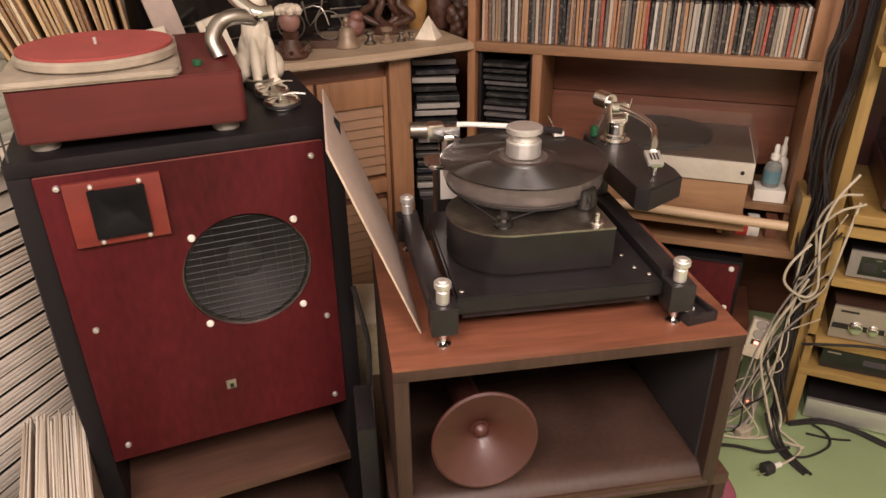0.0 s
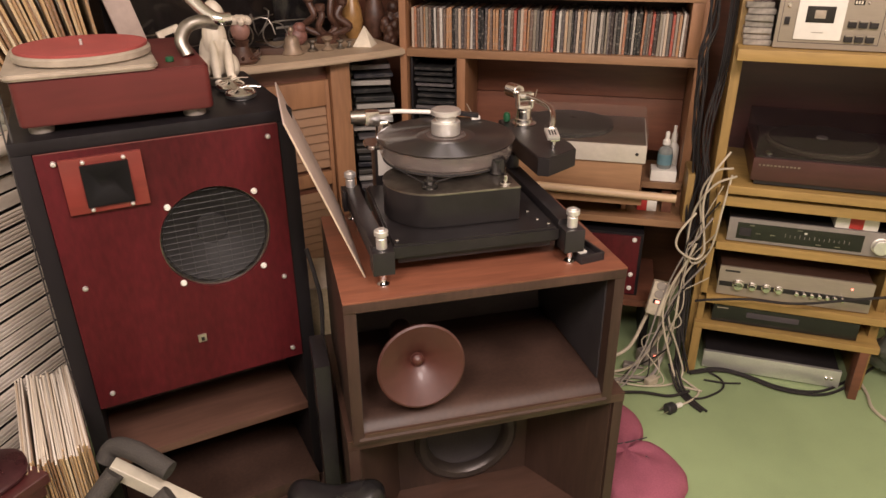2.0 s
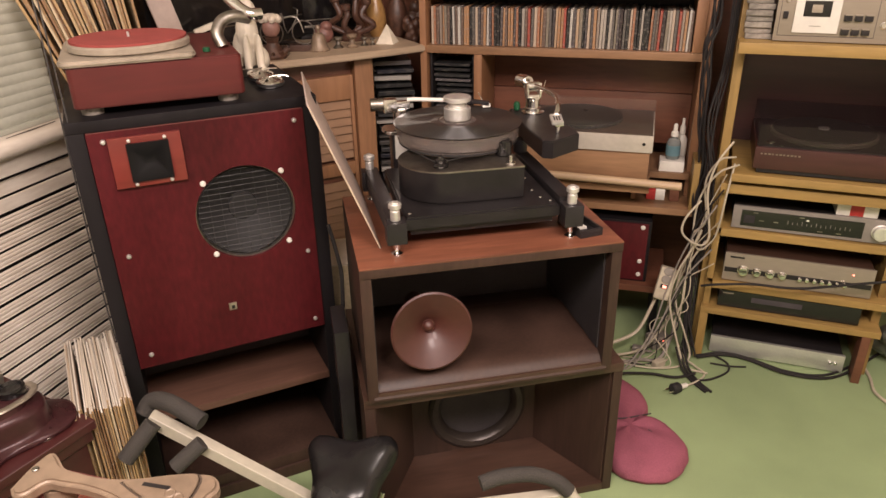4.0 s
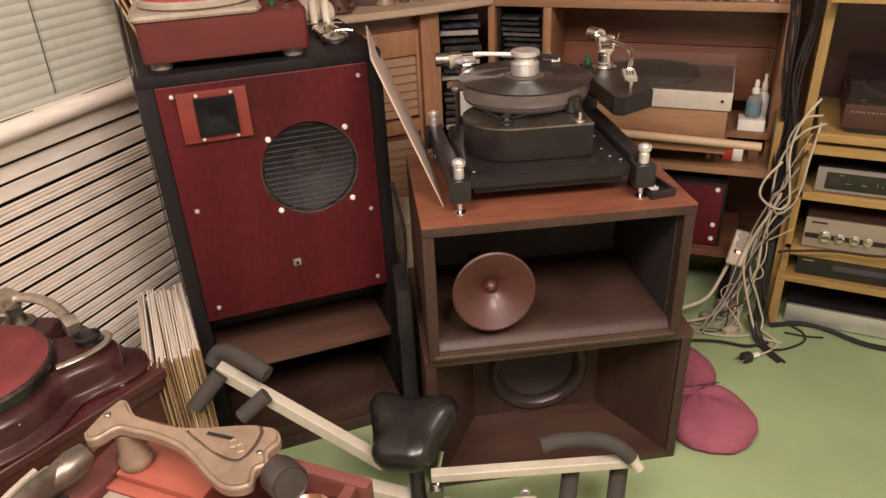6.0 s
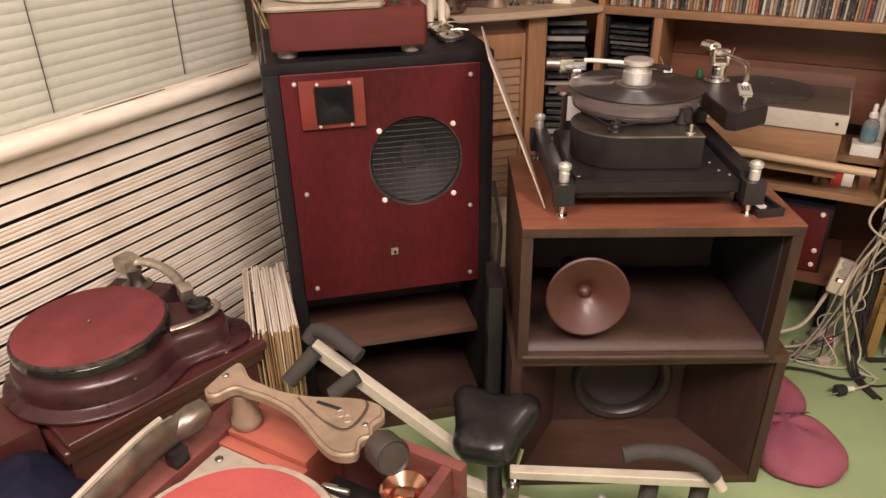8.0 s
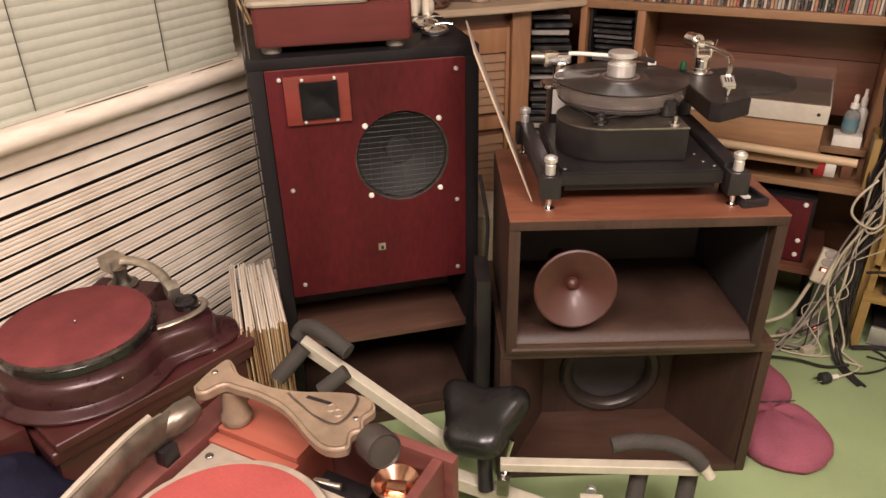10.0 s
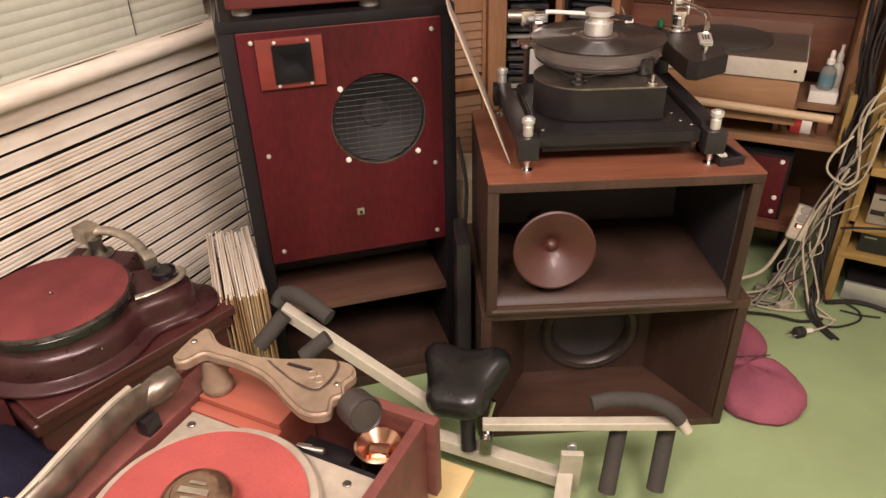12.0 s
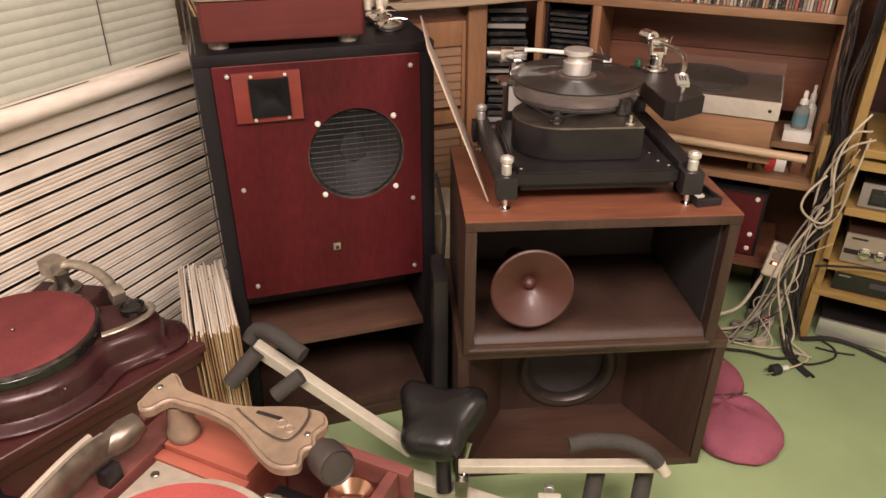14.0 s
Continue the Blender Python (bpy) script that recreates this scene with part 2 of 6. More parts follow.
def lathe(profile, seg=40, squash=1.0, hollow=False):
    """A turned body: rows of radius and height from bottom to top."""
    bm = bmesh.new()
    rings = []
    for r, z in profile:
        if r < 1e-5:
            rings.append([bm.verts.new((0, 0, z))])
        else:
            rings.append([bm.verts.new((r * math.cos(2 * math.pi * i / seg), squash * r * math.sin(2 * math.pi * i / seg), z)) for i in range(seg)])
    for a, b in zip(rings, rings[1:]):
        for i in range(seg):
            j = (i + 1) % seg
            if len(a) == 1 and len(b) == 1:
                continue
            if len(a) == 1:
                bm.faces.new((a[0], b[j], b[i]))
            elif len(b) == 1:
                bm.faces.new((a[i], a[j], b[0]))
            else:
                bm.faces.new((a[i], a[j], b[j], b[i]))
    if hollow:
        for i in range(seg):
            j = (i + 1) % seg
            bm.faces.new((rings[-1][i], rings[-1][j], rings[0][j], rings[0][i]))
    for ring, flip in ((rings[0], True), (rings[-1], False)):
        if len(ring) > 1 and not hollow:
            bm.faces.new(ring[::-1] if flip else ring)
    bmesh.ops.recalc_face_normals(bm, faces=bm.faces)
    return bm


def cyl(x, y, z0, z1, r, seg=28, w=0.0015):
    w = min(w, r * 0.4, abs(z1 - z0) * 0.4)
    return move(lathe([(r - w, z0), (r, z0 + w), (r, z1 - w), (r - w, z1)], seg), Matrix.Translation((x, y, 0)))


def smooth_line(points, steps=6):
    pts = [Vector(p) for p in points]
    if len(pts) < 3:
        return pts
    ext = [2 * pts[0] - pts[1]] + pts + [2 * pts[-1] - pts[-2]]
    out = []
    for a, b, c, d in zip(ext, ext[1:], ext[2:], ext[3:]):
        for k in range(steps):
            t = k / steps
            out.append(0.5 * ((2 * b) + (c - a) * t + (2 * a - 5 * b + 4 * c - d) * t * t + (3 * b - a - 3 * c + d) * t ** 3))
    return out + [pts[-1]]


def tube(points, r, seg=10, steps=6, r2=None, flat=1.0):
    """A rod or cable along a smooth line; r2: the radius at its far end; flat: its height over its width."""
    line = smooth_line(points, steps)
    bm = bmesh.new()
    rings = []
    side = None
    for i, p in enumerate(line):
        d = (line[min(i + 1, len(line) - 1)] - line[max(i - 1, 0)]).normalized()
        if side is None:
            side = d.cross(Vector((0, 0, 1)) if abs(d.z) < 0.9 else Vector((0, 1, 0))).normalized()
        else:
            side = (side - d * side.dot(d)).normalized()
        up = side.cross(d)
        f = i / (len(line) - 1)
        rad = r + ((r2 if r2 is not None else r) - r) * f
        rings.append([bm.verts.new(p + rad * (math.cos(2 * math.pi * k / seg) * side + flat * math.sin(2 * math.pi * k / seg) * up)) for k in range(seg)])
    for a, b in zip(rings, rings[1:]):
        for k in range(seg):
            bm.faces.new((a[k], a[(k + 1) % seg], b[(k + 1) % seg], b[k]))
    bm.faces.new(rings[0][::-1])
    bm.faces.new(rings[-1])
    bmesh.ops.recalc_face_normals(bm, faces=bm.faces)
    return bm


def prism(poly, z0, z1, w=0.003, seg=2):
    """An upright body over an outline."""
    bm = bmesh.new()
    lo = [bm.verts.new((x, y, z0)) for x, y in poly]
    hi = [bm.verts.new((x, y, z1)) for x, y in poly]
    n = len(poly)
    bm.faces.new(lo[::-1])
    bm.faces.new(hi)
    for i in range(n):
        bm.faces.new((lo[i], lo[(i + 1) % n], hi[(i + 1) % n], hi[i]))
    bmesh.ops.recalc_face_normals(bm, faces=bm.faces)
    if w:
        rim = [e for e in bm.edges if abs(e.verts[0].co.z - e.verts[1].co.z) < 1e-6]
        bmesh.ops.bevel(bm, geom=rim, offset=w, segments=seg, affect="EDGES", clamp_overlap=True)
    return bm


def rounded(x0, y0, x1, y1, r, n=6):
    out = []
    for cx, cy, a in ((x1 - r, y1 - r, 0), (x0 + r, y1 - r, 90), (x0 + r, y0 + r, 180), (x1 - r, y0 + r, 270)):
        for k in range(n + 1):
            t = radians(a + 90 * k / n)
            out.append((cx + r * math.cos(t), cy + r * math.sin(t)))
    return out


def ring_panel(x0, z0, x1, z1, cx, cz, r, y0, y1, seg=48):
    """An upright board, thin along y, with a round hole through it."""
    bm = bmesh.new()
    def outer(a):
        dx, dz = math.cos(a), math.sin(a)
        s = min(((x1 - cx) / dx if dx > 1e-9 else (x0 - cx) / dx if dx < -1e-9 else 1e9), ((z1 - cz) / dz if dz > 1e-9 else (z0 - cz) / dz if dz < -1e-9 else 1e9))
        return cx + s * dx, cz + s * dz
    angles = sorted([2 * math.pi * i / seg for i in range(seg)] + [math.atan2(z - cz, x - cx) % (2 * math.pi) for x in (x0, x1) for z in (z0, z1)])
    loops = []
    for y in (y0, y1):
        loops.append([bm.verts.new((outer(a)[0], y, outer(a)[1])) for a in angles])
        loops.append([bm.verts.new((cx + r * math.cos(a), y, cz + r * math.sin(a))) for a in angles])
    n = len(angles)
    for i in range(n):
        j = (i + 1) % n
        of, inf, ob, ib = loops
        for quad in ((of[i], of[j], inf[j], inf[i]), (ob[j], ob[i], ib[i], ib[j]), (of[j], of[i], ob[i], ob[j]), (inf[i], inf[j], ib[j], ib[i])):
            bm.faces.new(quad)
    bmesh.ops.recalc_face_normals(bm, faces=bm.faces)
    return bm


def mesh_of(name, bm, material, smooth=True):
    me = bpy.data.meshes.new(name)
    bm.to_mesh(me)
    bm.free()
    me.materials.append(material)
    if smooth:
        me.shade_smooth()
        me.set_sharp_from_angle(angle=radians(35))
    return me


def part(name, bm, material, parent, label="", m=None):
    ob = new(name, mesh_of(name, bm, material))
    ob.parent = parent
    if m is not None:
        ob.matrix_basis = m
    if label:
        ob["label"] = label
    return ob


def thing(name, m, label, category, group="", kind=""):
    ob = new(name)
    ob.empty_display_size = 0.05
    ob.matrix_basis = m
    return tagged(ob, label, category, group, kind)


def solid(name, bm, material, m, label, category, group="", kind=""):
    ob = new(name, mesh_of(name, bm, material))
    ob.matrix_basis = m
    return tagged(ob, label, category, group, kind)


FRONT = Matrix.Rotation(radians(90), 4, "X")  # turns a lathe's axis from up to towards the viewer's side


def at(x, y, z, rx=0, ry=0, rz=0):
    return pose(x, y, z, rx, ry, rz)


# ---- the room ----
WALL = pose(-0.838, 1.545, -0.083, 0, 0, 72) @ Matrix.Scale(1.06, 4)  # along the window wall; y runs out through it
solid("floor", box(-2.6, -1.5, -0.1, 2.0, 3.2, 0, 0), CARPET, at(0, 0, 0), "worn green carpet covering the whole floor", "floor", kind="structure")
# unseen ceiling and walls close the room and bounce light into dark parts
solid("ceiling", box(-2.6, -1.5, 2.5, 2.0, 3.2, 2.6, 0), CEILING, at(0, 0, 0), "unseen white ceiling closing the room and bouncing light", "ceiling", kind="structure")
solid("wall_south", box(-2.6, -1.6, 0, 2.0, -1.5, 2.5, 0), PLASTER, at(0, 0, 0), "unseen cream wall closing the room and bouncing light", "wall", kind="structure")
solid("wall_west", box(-2.7, -1.5, 0, -2.6, 3.2, 2.5, 0), PLASTER, at(0, 0, 0), "unseen cream wall closing the room and bouncing light", "wall", kind="structure")
solid("wall_east", box(2.0, -1.5, 0, 2.1, 3.2, 2.5, 0), PLASTER, at(0, 0, 0), "unseen cream wall closing the room and bouncing light", "wall", kind="structure")
CDU = pose(0.088, 2.18, 0, 0, 0, -16)  # the shelf unit with the discs: x along its front, y into it
solid("wall_north", box(-2.6, 0.42, 0, 2.15, 0.52, 2.5, 0), PANEL, CDU, "brown wooden panelled wall behind the shelves", "wall", kind="structure")

# window wall with louvred slats below the sill and a blind above
win = thing("window_wall", WALL, "white slatted panel wall under a window", "wall", kind="structure")
L0, L1 = -3.05, 1.3
# dark sheet stands in for the shade in the gaps between slats
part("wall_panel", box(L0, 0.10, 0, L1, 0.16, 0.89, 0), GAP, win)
part("wall_panel", box(L0, 0.22, 0.89, L1, 0.28, 2.5, 0), PLASTER, win)


def slat_mesh(flutes):
    """A bent enamel strip, flat or with shallow flutes along it."""
    bm = bmesh.new()
    prof = [(0.0515, -0.0160), (0.0495, -0.0150)]
    for k in range(flutes):
        z = -0.0105 + 0.0105 * k
        prof += [(0.0485, z - 0.0030), (0.0538, z - 0.0012), (0.0538, z + 0.0012), (0.0485, z + 0.0030)]
    prof += [(0.0495, 0.0150), (0.0515, 0.0160), (0.0560, 0.0160), (0.0560, -0.0160)]
    a = [bm.verts.new((L0, y, z)) for y, z in prof]
    b = [bm.verts.new((L1, y, z)) for y, z in prof]
    for i in range(len(prof)):
        j = (i + 1) % len(prof)
        bm.faces.new((a[i], a[j], b[j], b[i]))
    bm.faces.new(a)
    bm.faces.new(b[::-1])
    bmesh.ops.recalc_face_normals(bm, faces=bm.faces)
    return mesh_of("slat", bm, SLAT)


flat_slat, fluted_slat = slat_mesh(0), slat_mesh(3)
slat_rng = random.Random(9)
for k in range(19):
    ob = new("slat", flat_slat if k < 2 else fluted_slat)
    ob.parent = win
    ob.matrix_basis = at(0, slat_rng.uniform(-0.0015, 0.0015), 0.818 - 0.0410 * k, slat_rng.uniform(-2, 2))
sill = thing("window_sill", WALL, "thick cream window sill with a rounded nose", "window sill", kind="structure")
part("nose", tube([(L0, 0.022, 0.912), (L1, 0.022, 0.912)], 0.021, 20), SLAT, sill)
part("board", box(L0, 0.022, 0.894, L1, 0.22, 0.932, 0.004), SLAT, sill)
part("apron", box(L0, 0.035, 0.846, L1, 0.06, 0.889, 0.004), SLAT, sill)
blind = thing("window_blind", WALL, "pale closed slatted blind hanging in the window", "blind", kind="structure")
bm = bmesh.new()
bow = [0.0022 * math.cos(math.pi * k / 6 - math.pi / 2) for k in range(7)]
prof = [(-c, -0.0122 + 0.0244 * k / 6) for k, c in enumerate(bow)] + [(0.0012 - c, -0.0122 + 0.0244 * k / 6) for k, c in reversed(list(enumerate(bow)))]
ends = [[bm.verts.new((x, y, z)) for y, z in prof] for x in (L0, 0.02)]
for i in range(len(prof)):
    j = (i + 1) % len(prof)
    bm.faces.new((ends[0][i], ends[0][j], ends[1][j], ends[1][i]))
bmesh.ops.recalc_face_normals(bm, faces=bm.faces)
me = mesh_of("blind_slat", bm, BLIND)
for k in range(48):
    ob = new("blind_slat", me)
    ob.parent = blind
    ob.matrix_basis = at(0, 0.062, 0.957 + 0.0222 * k, 6)
part("bottom_rail", box(L0, 0.050, 0.9325, 0.02, 0.068, 0.9445, 0.004), BLIND, blind)
for x in (-1.25, -0.92, -0.565, -0.215):
    part("ladder_cord", tube([(x, 0.056, 0.945), (x + 0.002, 0.055, 1.3), (x, 0.056, 2.0)], 0.0013, 6), GREY_WIRE, blind)
for x0, x1 in ((-0.52, -0.30), (-0.17, -0.02)):
    part("open_seam", prism([(x0, 0.030), ((x0 + x1) / 2, 0.027), (x1, 0.033), (x1, 0.036), ((x0 + x1) / 2, 0.034)], 0.9322, 0.9334, 0.0), mat("dark_open_seam", (0.06, 0.038, 0.022), 0.8), sill, "dark open seam in the worn sill")

solid("blind_chain", tube([(-0.612, 1.10, 1.35), (-0.612, 1.10, 1.02), (-0.618, 1.10, 0.926), (-0.621, 1.10, 0.836), (-0.621, 1.10, 0.713), (-0.617, 1.10, 0.64), (-0.615, 1.10, 0.533), (-0.622, 1.10, 0.50), (-0.630, 1.105, 0.54), (-0.634, 1.11, 0.7), (-0.630, 1.11, 1.0), (-0.625, 1.11, 1.35)], 0.0018, 6), GREY_WIRE, at(0, 0, 0), "thin grey bead chain of the blind", "blind chain")

# ---- tall loudspeaker ----
SPK = pose(-0.376, 1.191, 0, 0, 0, 25)
spk = thing("loudspeaker", SPK, "tall black loudspeaker with a dark red front panel", "loudspeaker")
X0, X1, TOP, DEEP = -0.262, 0.255, 1.018, 0.42
part("side_panel", box(X0, 0.006, 0, X0 + 0.034, DEEP, TOP - 0.024, 0.003), BLACK_WOOD, spk)
part("side_panel", box(X1 - 0.034, 0.006, 0, X1, DEEP, TOP - 0.024, 0.003), BLACK_WOOD, spk)
part("top_panel", box(X0, 0.005, TOP - 0.024, X1, DEEP, TOP, 0.003), BLACK_WOOD, spk)
part("back_panel", box(X0 + 0.034, DEEP - 0.02, 0, X1 - 0.034, DEEP, TOP - 0.024, 0), BLACK_WOOD, spk)
part("front_panel", ring_panel(X0 + 0.035, 0.425, X1 - 0.035, 0.992, 0.067, 0.768, 0.113, 0.0, 0.02), CHERRY, spk, "dark red stained front panel")
# pale strip paints the highlight along the panel's top edge
part("edge_highlight", box(X0 + 0.036, 0.0006, 0.9922, X1 - 0.036, 0.0045, 0.9936, 0.0004), ROSE, spk, "pale strip for the lit raw top edge of the front panel")
part("shelf", box(X0 + 0.034, 0.008, 0.255, X1 - 0.034, DEEP - 0.02, 0.275, 0.003), mat("port_shelf_wood", (0.115, 0.058, 0.040), 0.42, vary=0.4, scale=7, bump=0.08, fine=90, stretch=GRAIN_X), spk, "brown wooden shelf in the open port")
part("plinth", box(X0 + 0.002, -0.036, 0.0, X1 - 0.002, 0.30, 0.036, 0.003), BROWN_Z, spk, "dark brown board under the loudspeaker")
part("shelf", box(X0 + 0.034, -0.030, 0.0365, X1 - 0.034, DEEP - 0.02, 0.072, 0.003), BROWN_Z, spk)
part("baffle", box(X0 + 0.034, 0.20, 0.28, X1 - 0.034, 0.22, 0.99, 0), GAP, spk)
# added ring catches light in place of the wooden hole's lit lower lip
part("rim", move(lathe([(0.1085, -0.0195), (0.1128, -0.0195), (0.1128, -0.008), (0.1110, -0.008), (0.1085, -0.012)], 56, hollow=True), at(0.067, 0.0, 0.768) @ FRONT), DULL, spk, "dull ring added for the lit lower edge of the opening")
cone = part("woofer", move(lathe([(0.0, -0.052), (0.032, -0.050), (0.034, -0.056), (0.095, -0.020), (0.104, -0.014), (0.111, -0.020), (0.111, -0.06), (0, -0.06)], 48), at(0.067, 0.0, 0.768) @ FRONT), mat("grey_paper_cone", (0.015, 0.014, 0.0135), 0.75, vary=0.3, bump=0.2), spk, "dark paper woofer cone")
for k in range(17):
    dz = -0.104 + 0.013 * k
    half = math.sqrt(max(0.0, 0.113 ** 2 - dz * dz))
    part("grille_wire", tube([(0.067 - half, 0.010, 0.768 + dz), (0.067 + half, 0.010, 0.768 + dz)], 0.00065, 6), GRILLE, cone)
for k in range(9):
    dx = -0.104 + 0.026 * k
    half = math.sqrt(max(0.0, 0.113 ** 2 - dx * dx))
    part("grille_wire", tube([(0.067 + dx, 0.0115, 0.768 - half), (0.067 + dx, 0.0115, 0.768 + half)], 0.0004, 6), GRILLE, cone)


def screw(parent, x, y, z, r, material, name="screw"):
    return part(name, move(lathe([(r, 0), (r, 0.002), (r * 0.75, 0.005), (0, 0.006)], 14), at(x, y, z) @ FRONT), material, parent)


for sx, sz in ((-0.086, 0.085), (0.088, 0.088), (-0.082, -0.088), (0.088, -0.088)):
    screw(spk, 0.067 + sx, -0.001, 0.768 + sz, 0.0068, WHITE, "white_cap")
for sx, sz in ((-0.1975, 0.973), (0.1975, 0.968), (-0.1975, 0.714), (0.1975, 0.642), (-0.1975, 0.458), (0.1975, 0.45)):
    screw(spk, sx, 0, sz, 0.0056, STEEL)
bm = bmesh.new()
o = [(-0.157, 0.884), (-0.074, 0.884), (-0.074, 0.966), (-0.157, 0.966)]
i_ = [(-0.127, 0.914), (-0.104, 0.914), (-0.104, 0.936), (-0.127, 0.936)]
fo = [bm.verts.new((x, -0.016, z)) for x, z in o]
rim_ = [bm.verts.new((x + (0.005 if x < -0.1 else -0.006), -0.016, z + (0.006 if z < 0.93 else -0.006))) for x, z in o]
thr = [bm.verts.new((x, -0.0018, z)) for x, z in i_]
bk = [bm.verts.new((x, -0.011, z)) for x, z in o]
for k in range(4):
    j = (k + 1) % 4
    bm.faces.new((fo[k], fo[j], rim_[j], rim_[k]))
    bm.faces.new((rim_[k], rim_[j], thr[j], thr[k]))
    bm.faces.new((bk[j], bk[k], fo[k], fo[j]))
bm.faces.new(thr[::-1])
bmesh.ops.recalc_face_normals(bm, faces=bm.faces)
bm2 = join(box(-0.190, -0.0105, 0.872, -0.153, -0.001, 0.980, 0.001), box(-0.078, -0.0105, 0.872, -0.048, -0.001, 0.980, 0.001), box(-0.153, -0.0105, 0.872, -0.078, -0.001, 0.888, 0.001), box(-0.153, -0.0105, 0.962, -0.078, -0.001, 0.980, 0.001))
tw = part("tweeter_plate", bm2, CHERRY_PLATE, spk, "lighter red wooden tweeter plate")
# near-black plastic stands in for the deep shade of the horn mouth
part("tweeter_horn", bm, mat("black_moulded_plastic", (0.0045, 0.0042, 0.0048), 0.45, vary=0.2, bump=0.02, spec=0.2), tw, "black square horn mouth")
for sx, sz in ((-0.150, 0.972), (-0.080, 0.972), (-0.150, 0.878), (-0.080, 0.878)):
    screw(tw, sx, -0.0105, sz, 0.0042, STEEL)

part("badge", box(-0.007, -0.004, 0.529, 0.011, 0.0, 0.547, 0.001), NICKEL, spk, "small silver square badge")
part("badge_mark", box(-0.001, -0.0052, 0.532, 0.006, -0.003, 0.541, 0.0005), BLACK, spk)

# ---- the two brown cabinets ----
CAB = pose(-0.036, 0.978, 0, 0, 0, 11.6)


def horn_cabinet(name, m, w, d, z0, z1, label, top):
    root = thing(name, m, label, "loudspeaker cabinet")
    t = 0.024
    part("side_panel", box(0, 0, z0, t, d, z1 - t, 0.003), BROWN_Z, root)
    part("side_panel", box(w - t, 0, z0, w, d, z1 - t, 0.003), BROWN_Z, root)
    part("top_panel", box(0, -0.002, z1 - t, w, d, z1 - 0.0042, 0.002), BROWN_Z if top is TEAK else BROWN, root)
    part("top_veneer", box(0, -0.002, z1 - 0.004, w, d, z1, 0.001), top, root)
    part("bottom_panel", box(t, 0, z0, w - t, d, z0 + t, 0.003), BROWN, root)
    return root


up = horn_cabinet("upper_cabinet", CAB, 0.573, 0.415, 0.402, 0.738, "open dark walnut horn cabinet with red teak top", TEAK)
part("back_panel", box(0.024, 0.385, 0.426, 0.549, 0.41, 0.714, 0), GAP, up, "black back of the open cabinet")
# thin near-black sheets cover the inner sides
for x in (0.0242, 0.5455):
    part("dark_side_sheet", box(x, 0.03, 0.450, x + 0.0035, 0.385, 0.7098, 0), NEAR_BLACK, up, "thin near-black sheet inside the cabinet")
# a sloped, rounded sill runs along the front of the opening
bm = prism([(0.010, 0.4125), (-0.006, 0.4135), (-0.007, 0.420), (0.001, 0.433), (0.013, 0.447), (0.028, 0.454), (0.05, 0.456), (0.30, 0.446), (0.30, 0.4125)], 0.012, 0.561, 0.002)
part("lip", move(bm, Matrix(((0, 0, 1, 0), (1, 0, 0, 0.004), (0, 1, 0, -0.008), (0, 0, 0, 1)))), BROWN_Z, up, "worn brown rounded sill board")
hornm = at(0.150, 0.017, 0.559, -9, 0, 2) @ Matrix.Diagonal((1.06, 1, 1.06, 1)) @ FRONT
horn = part("round_horn", move(lathe([(0.0, -0.040), (0.014, -0.040), (0.018, -0.036), (0.030, -0.026), (0.052, -0.013), (0.076, -0.002), (0.082, 0.001), (0.086, -0.001), (0.086, -0.005), (0.06, -0.02), (0.038, -0.036), (0.026, -0.06), (0.024, -0.2), (0.0, -0.2)], 56), hornm), HORN, up, "round brown moulded horn")
part("throat", move(lathe([(0, -0.041), (0.012, -0.039), (0.012, -0.032), (0.008, -0.026), (0, -0.022)], 24), hornm), HORN, horn)
LOW = pose(-0.049, 0.992, 0, 0, 0, 12.4)
lo = horn_cabinet("lower_cabinet", LOW, 0.629, 0.42, 0.0, 0.400, "open dark walnut bass cabinet standing on the carpet", BROWN)
part("baffle", ring_panel(0.024, 0.024, 0.605, 0.376, 0.322, 0.163, 0.125, 0.215, 0.235), BROWN_Z, lo)
part("back_panel", box(0.024, 0.39, 0.024, 0.605, 0.415, 0.376, 0), GAP, lo)
w = part("woofer", move(lathe([(0, -0.06), (0.04, -0.055), (0.094, -0.024), (0.101, -0.018), (0.123, -0.018), (0.124, -0.07), (0, -0.07)], 56), at(0.322, 0.215, 0.163) @ FRONT), GAP, lo, "black bass cone")
part("rim", move(lathe([(0.100, -0.016), (0.104, 0.000), (0.112, 0.008), (0.126, 0.010), (0.135, 0.005), (0.136, -0.001), (0.122, -0.010)], 56, hollow=True), at(0.322, 0.214, 0.163) @ FRONT), mat("dark_basket_metal", (0.060, 0.047, 0.040), 0.38, 0.4, vary=0.3, bump=0.1), w, "dull metal basket rim")
for sx, a in ((0.024, 1), (0.605, -1)):
    part("horn_wall", prism([(sx, 0.01), (sx + a * 0.004, 0.01), (sx + a * 0.118, 0.213), (sx, 0.213)], 0.025, 0.375, 0.0), BROWN_Z, lo)

# ---- red turntable box on the loudspeaker ----
REDP = pose(-0.620, 1.111, 1.018, 0, 0, 23)
rp = thing("boxed_turntable", REDP, "vintage turntable with red mat in red-brown wooden box", "turntable")
part("plinth", prism(rounded(0.018, 0, 0.36, 0.36, 0.012), 0.018, 0.102, 0.003), RED_BOX, rp)
for x, y in ((0.04, 0.04), (0.315, 0.04), (0.04, 0.32), (0.315, 0.32)):
    part("foot", cyl(x + 0.01, y, 0, 0.024, 0.022), CABLE_G, rp, "translucent grey rubber foot")
deck = part("deck_plate", prism(rounded(0.006, -0.008, 0.270, 0.31, 0.022), 0.1025, 0.114, 0.004), CREAM, rp, "cream metal deck plate")
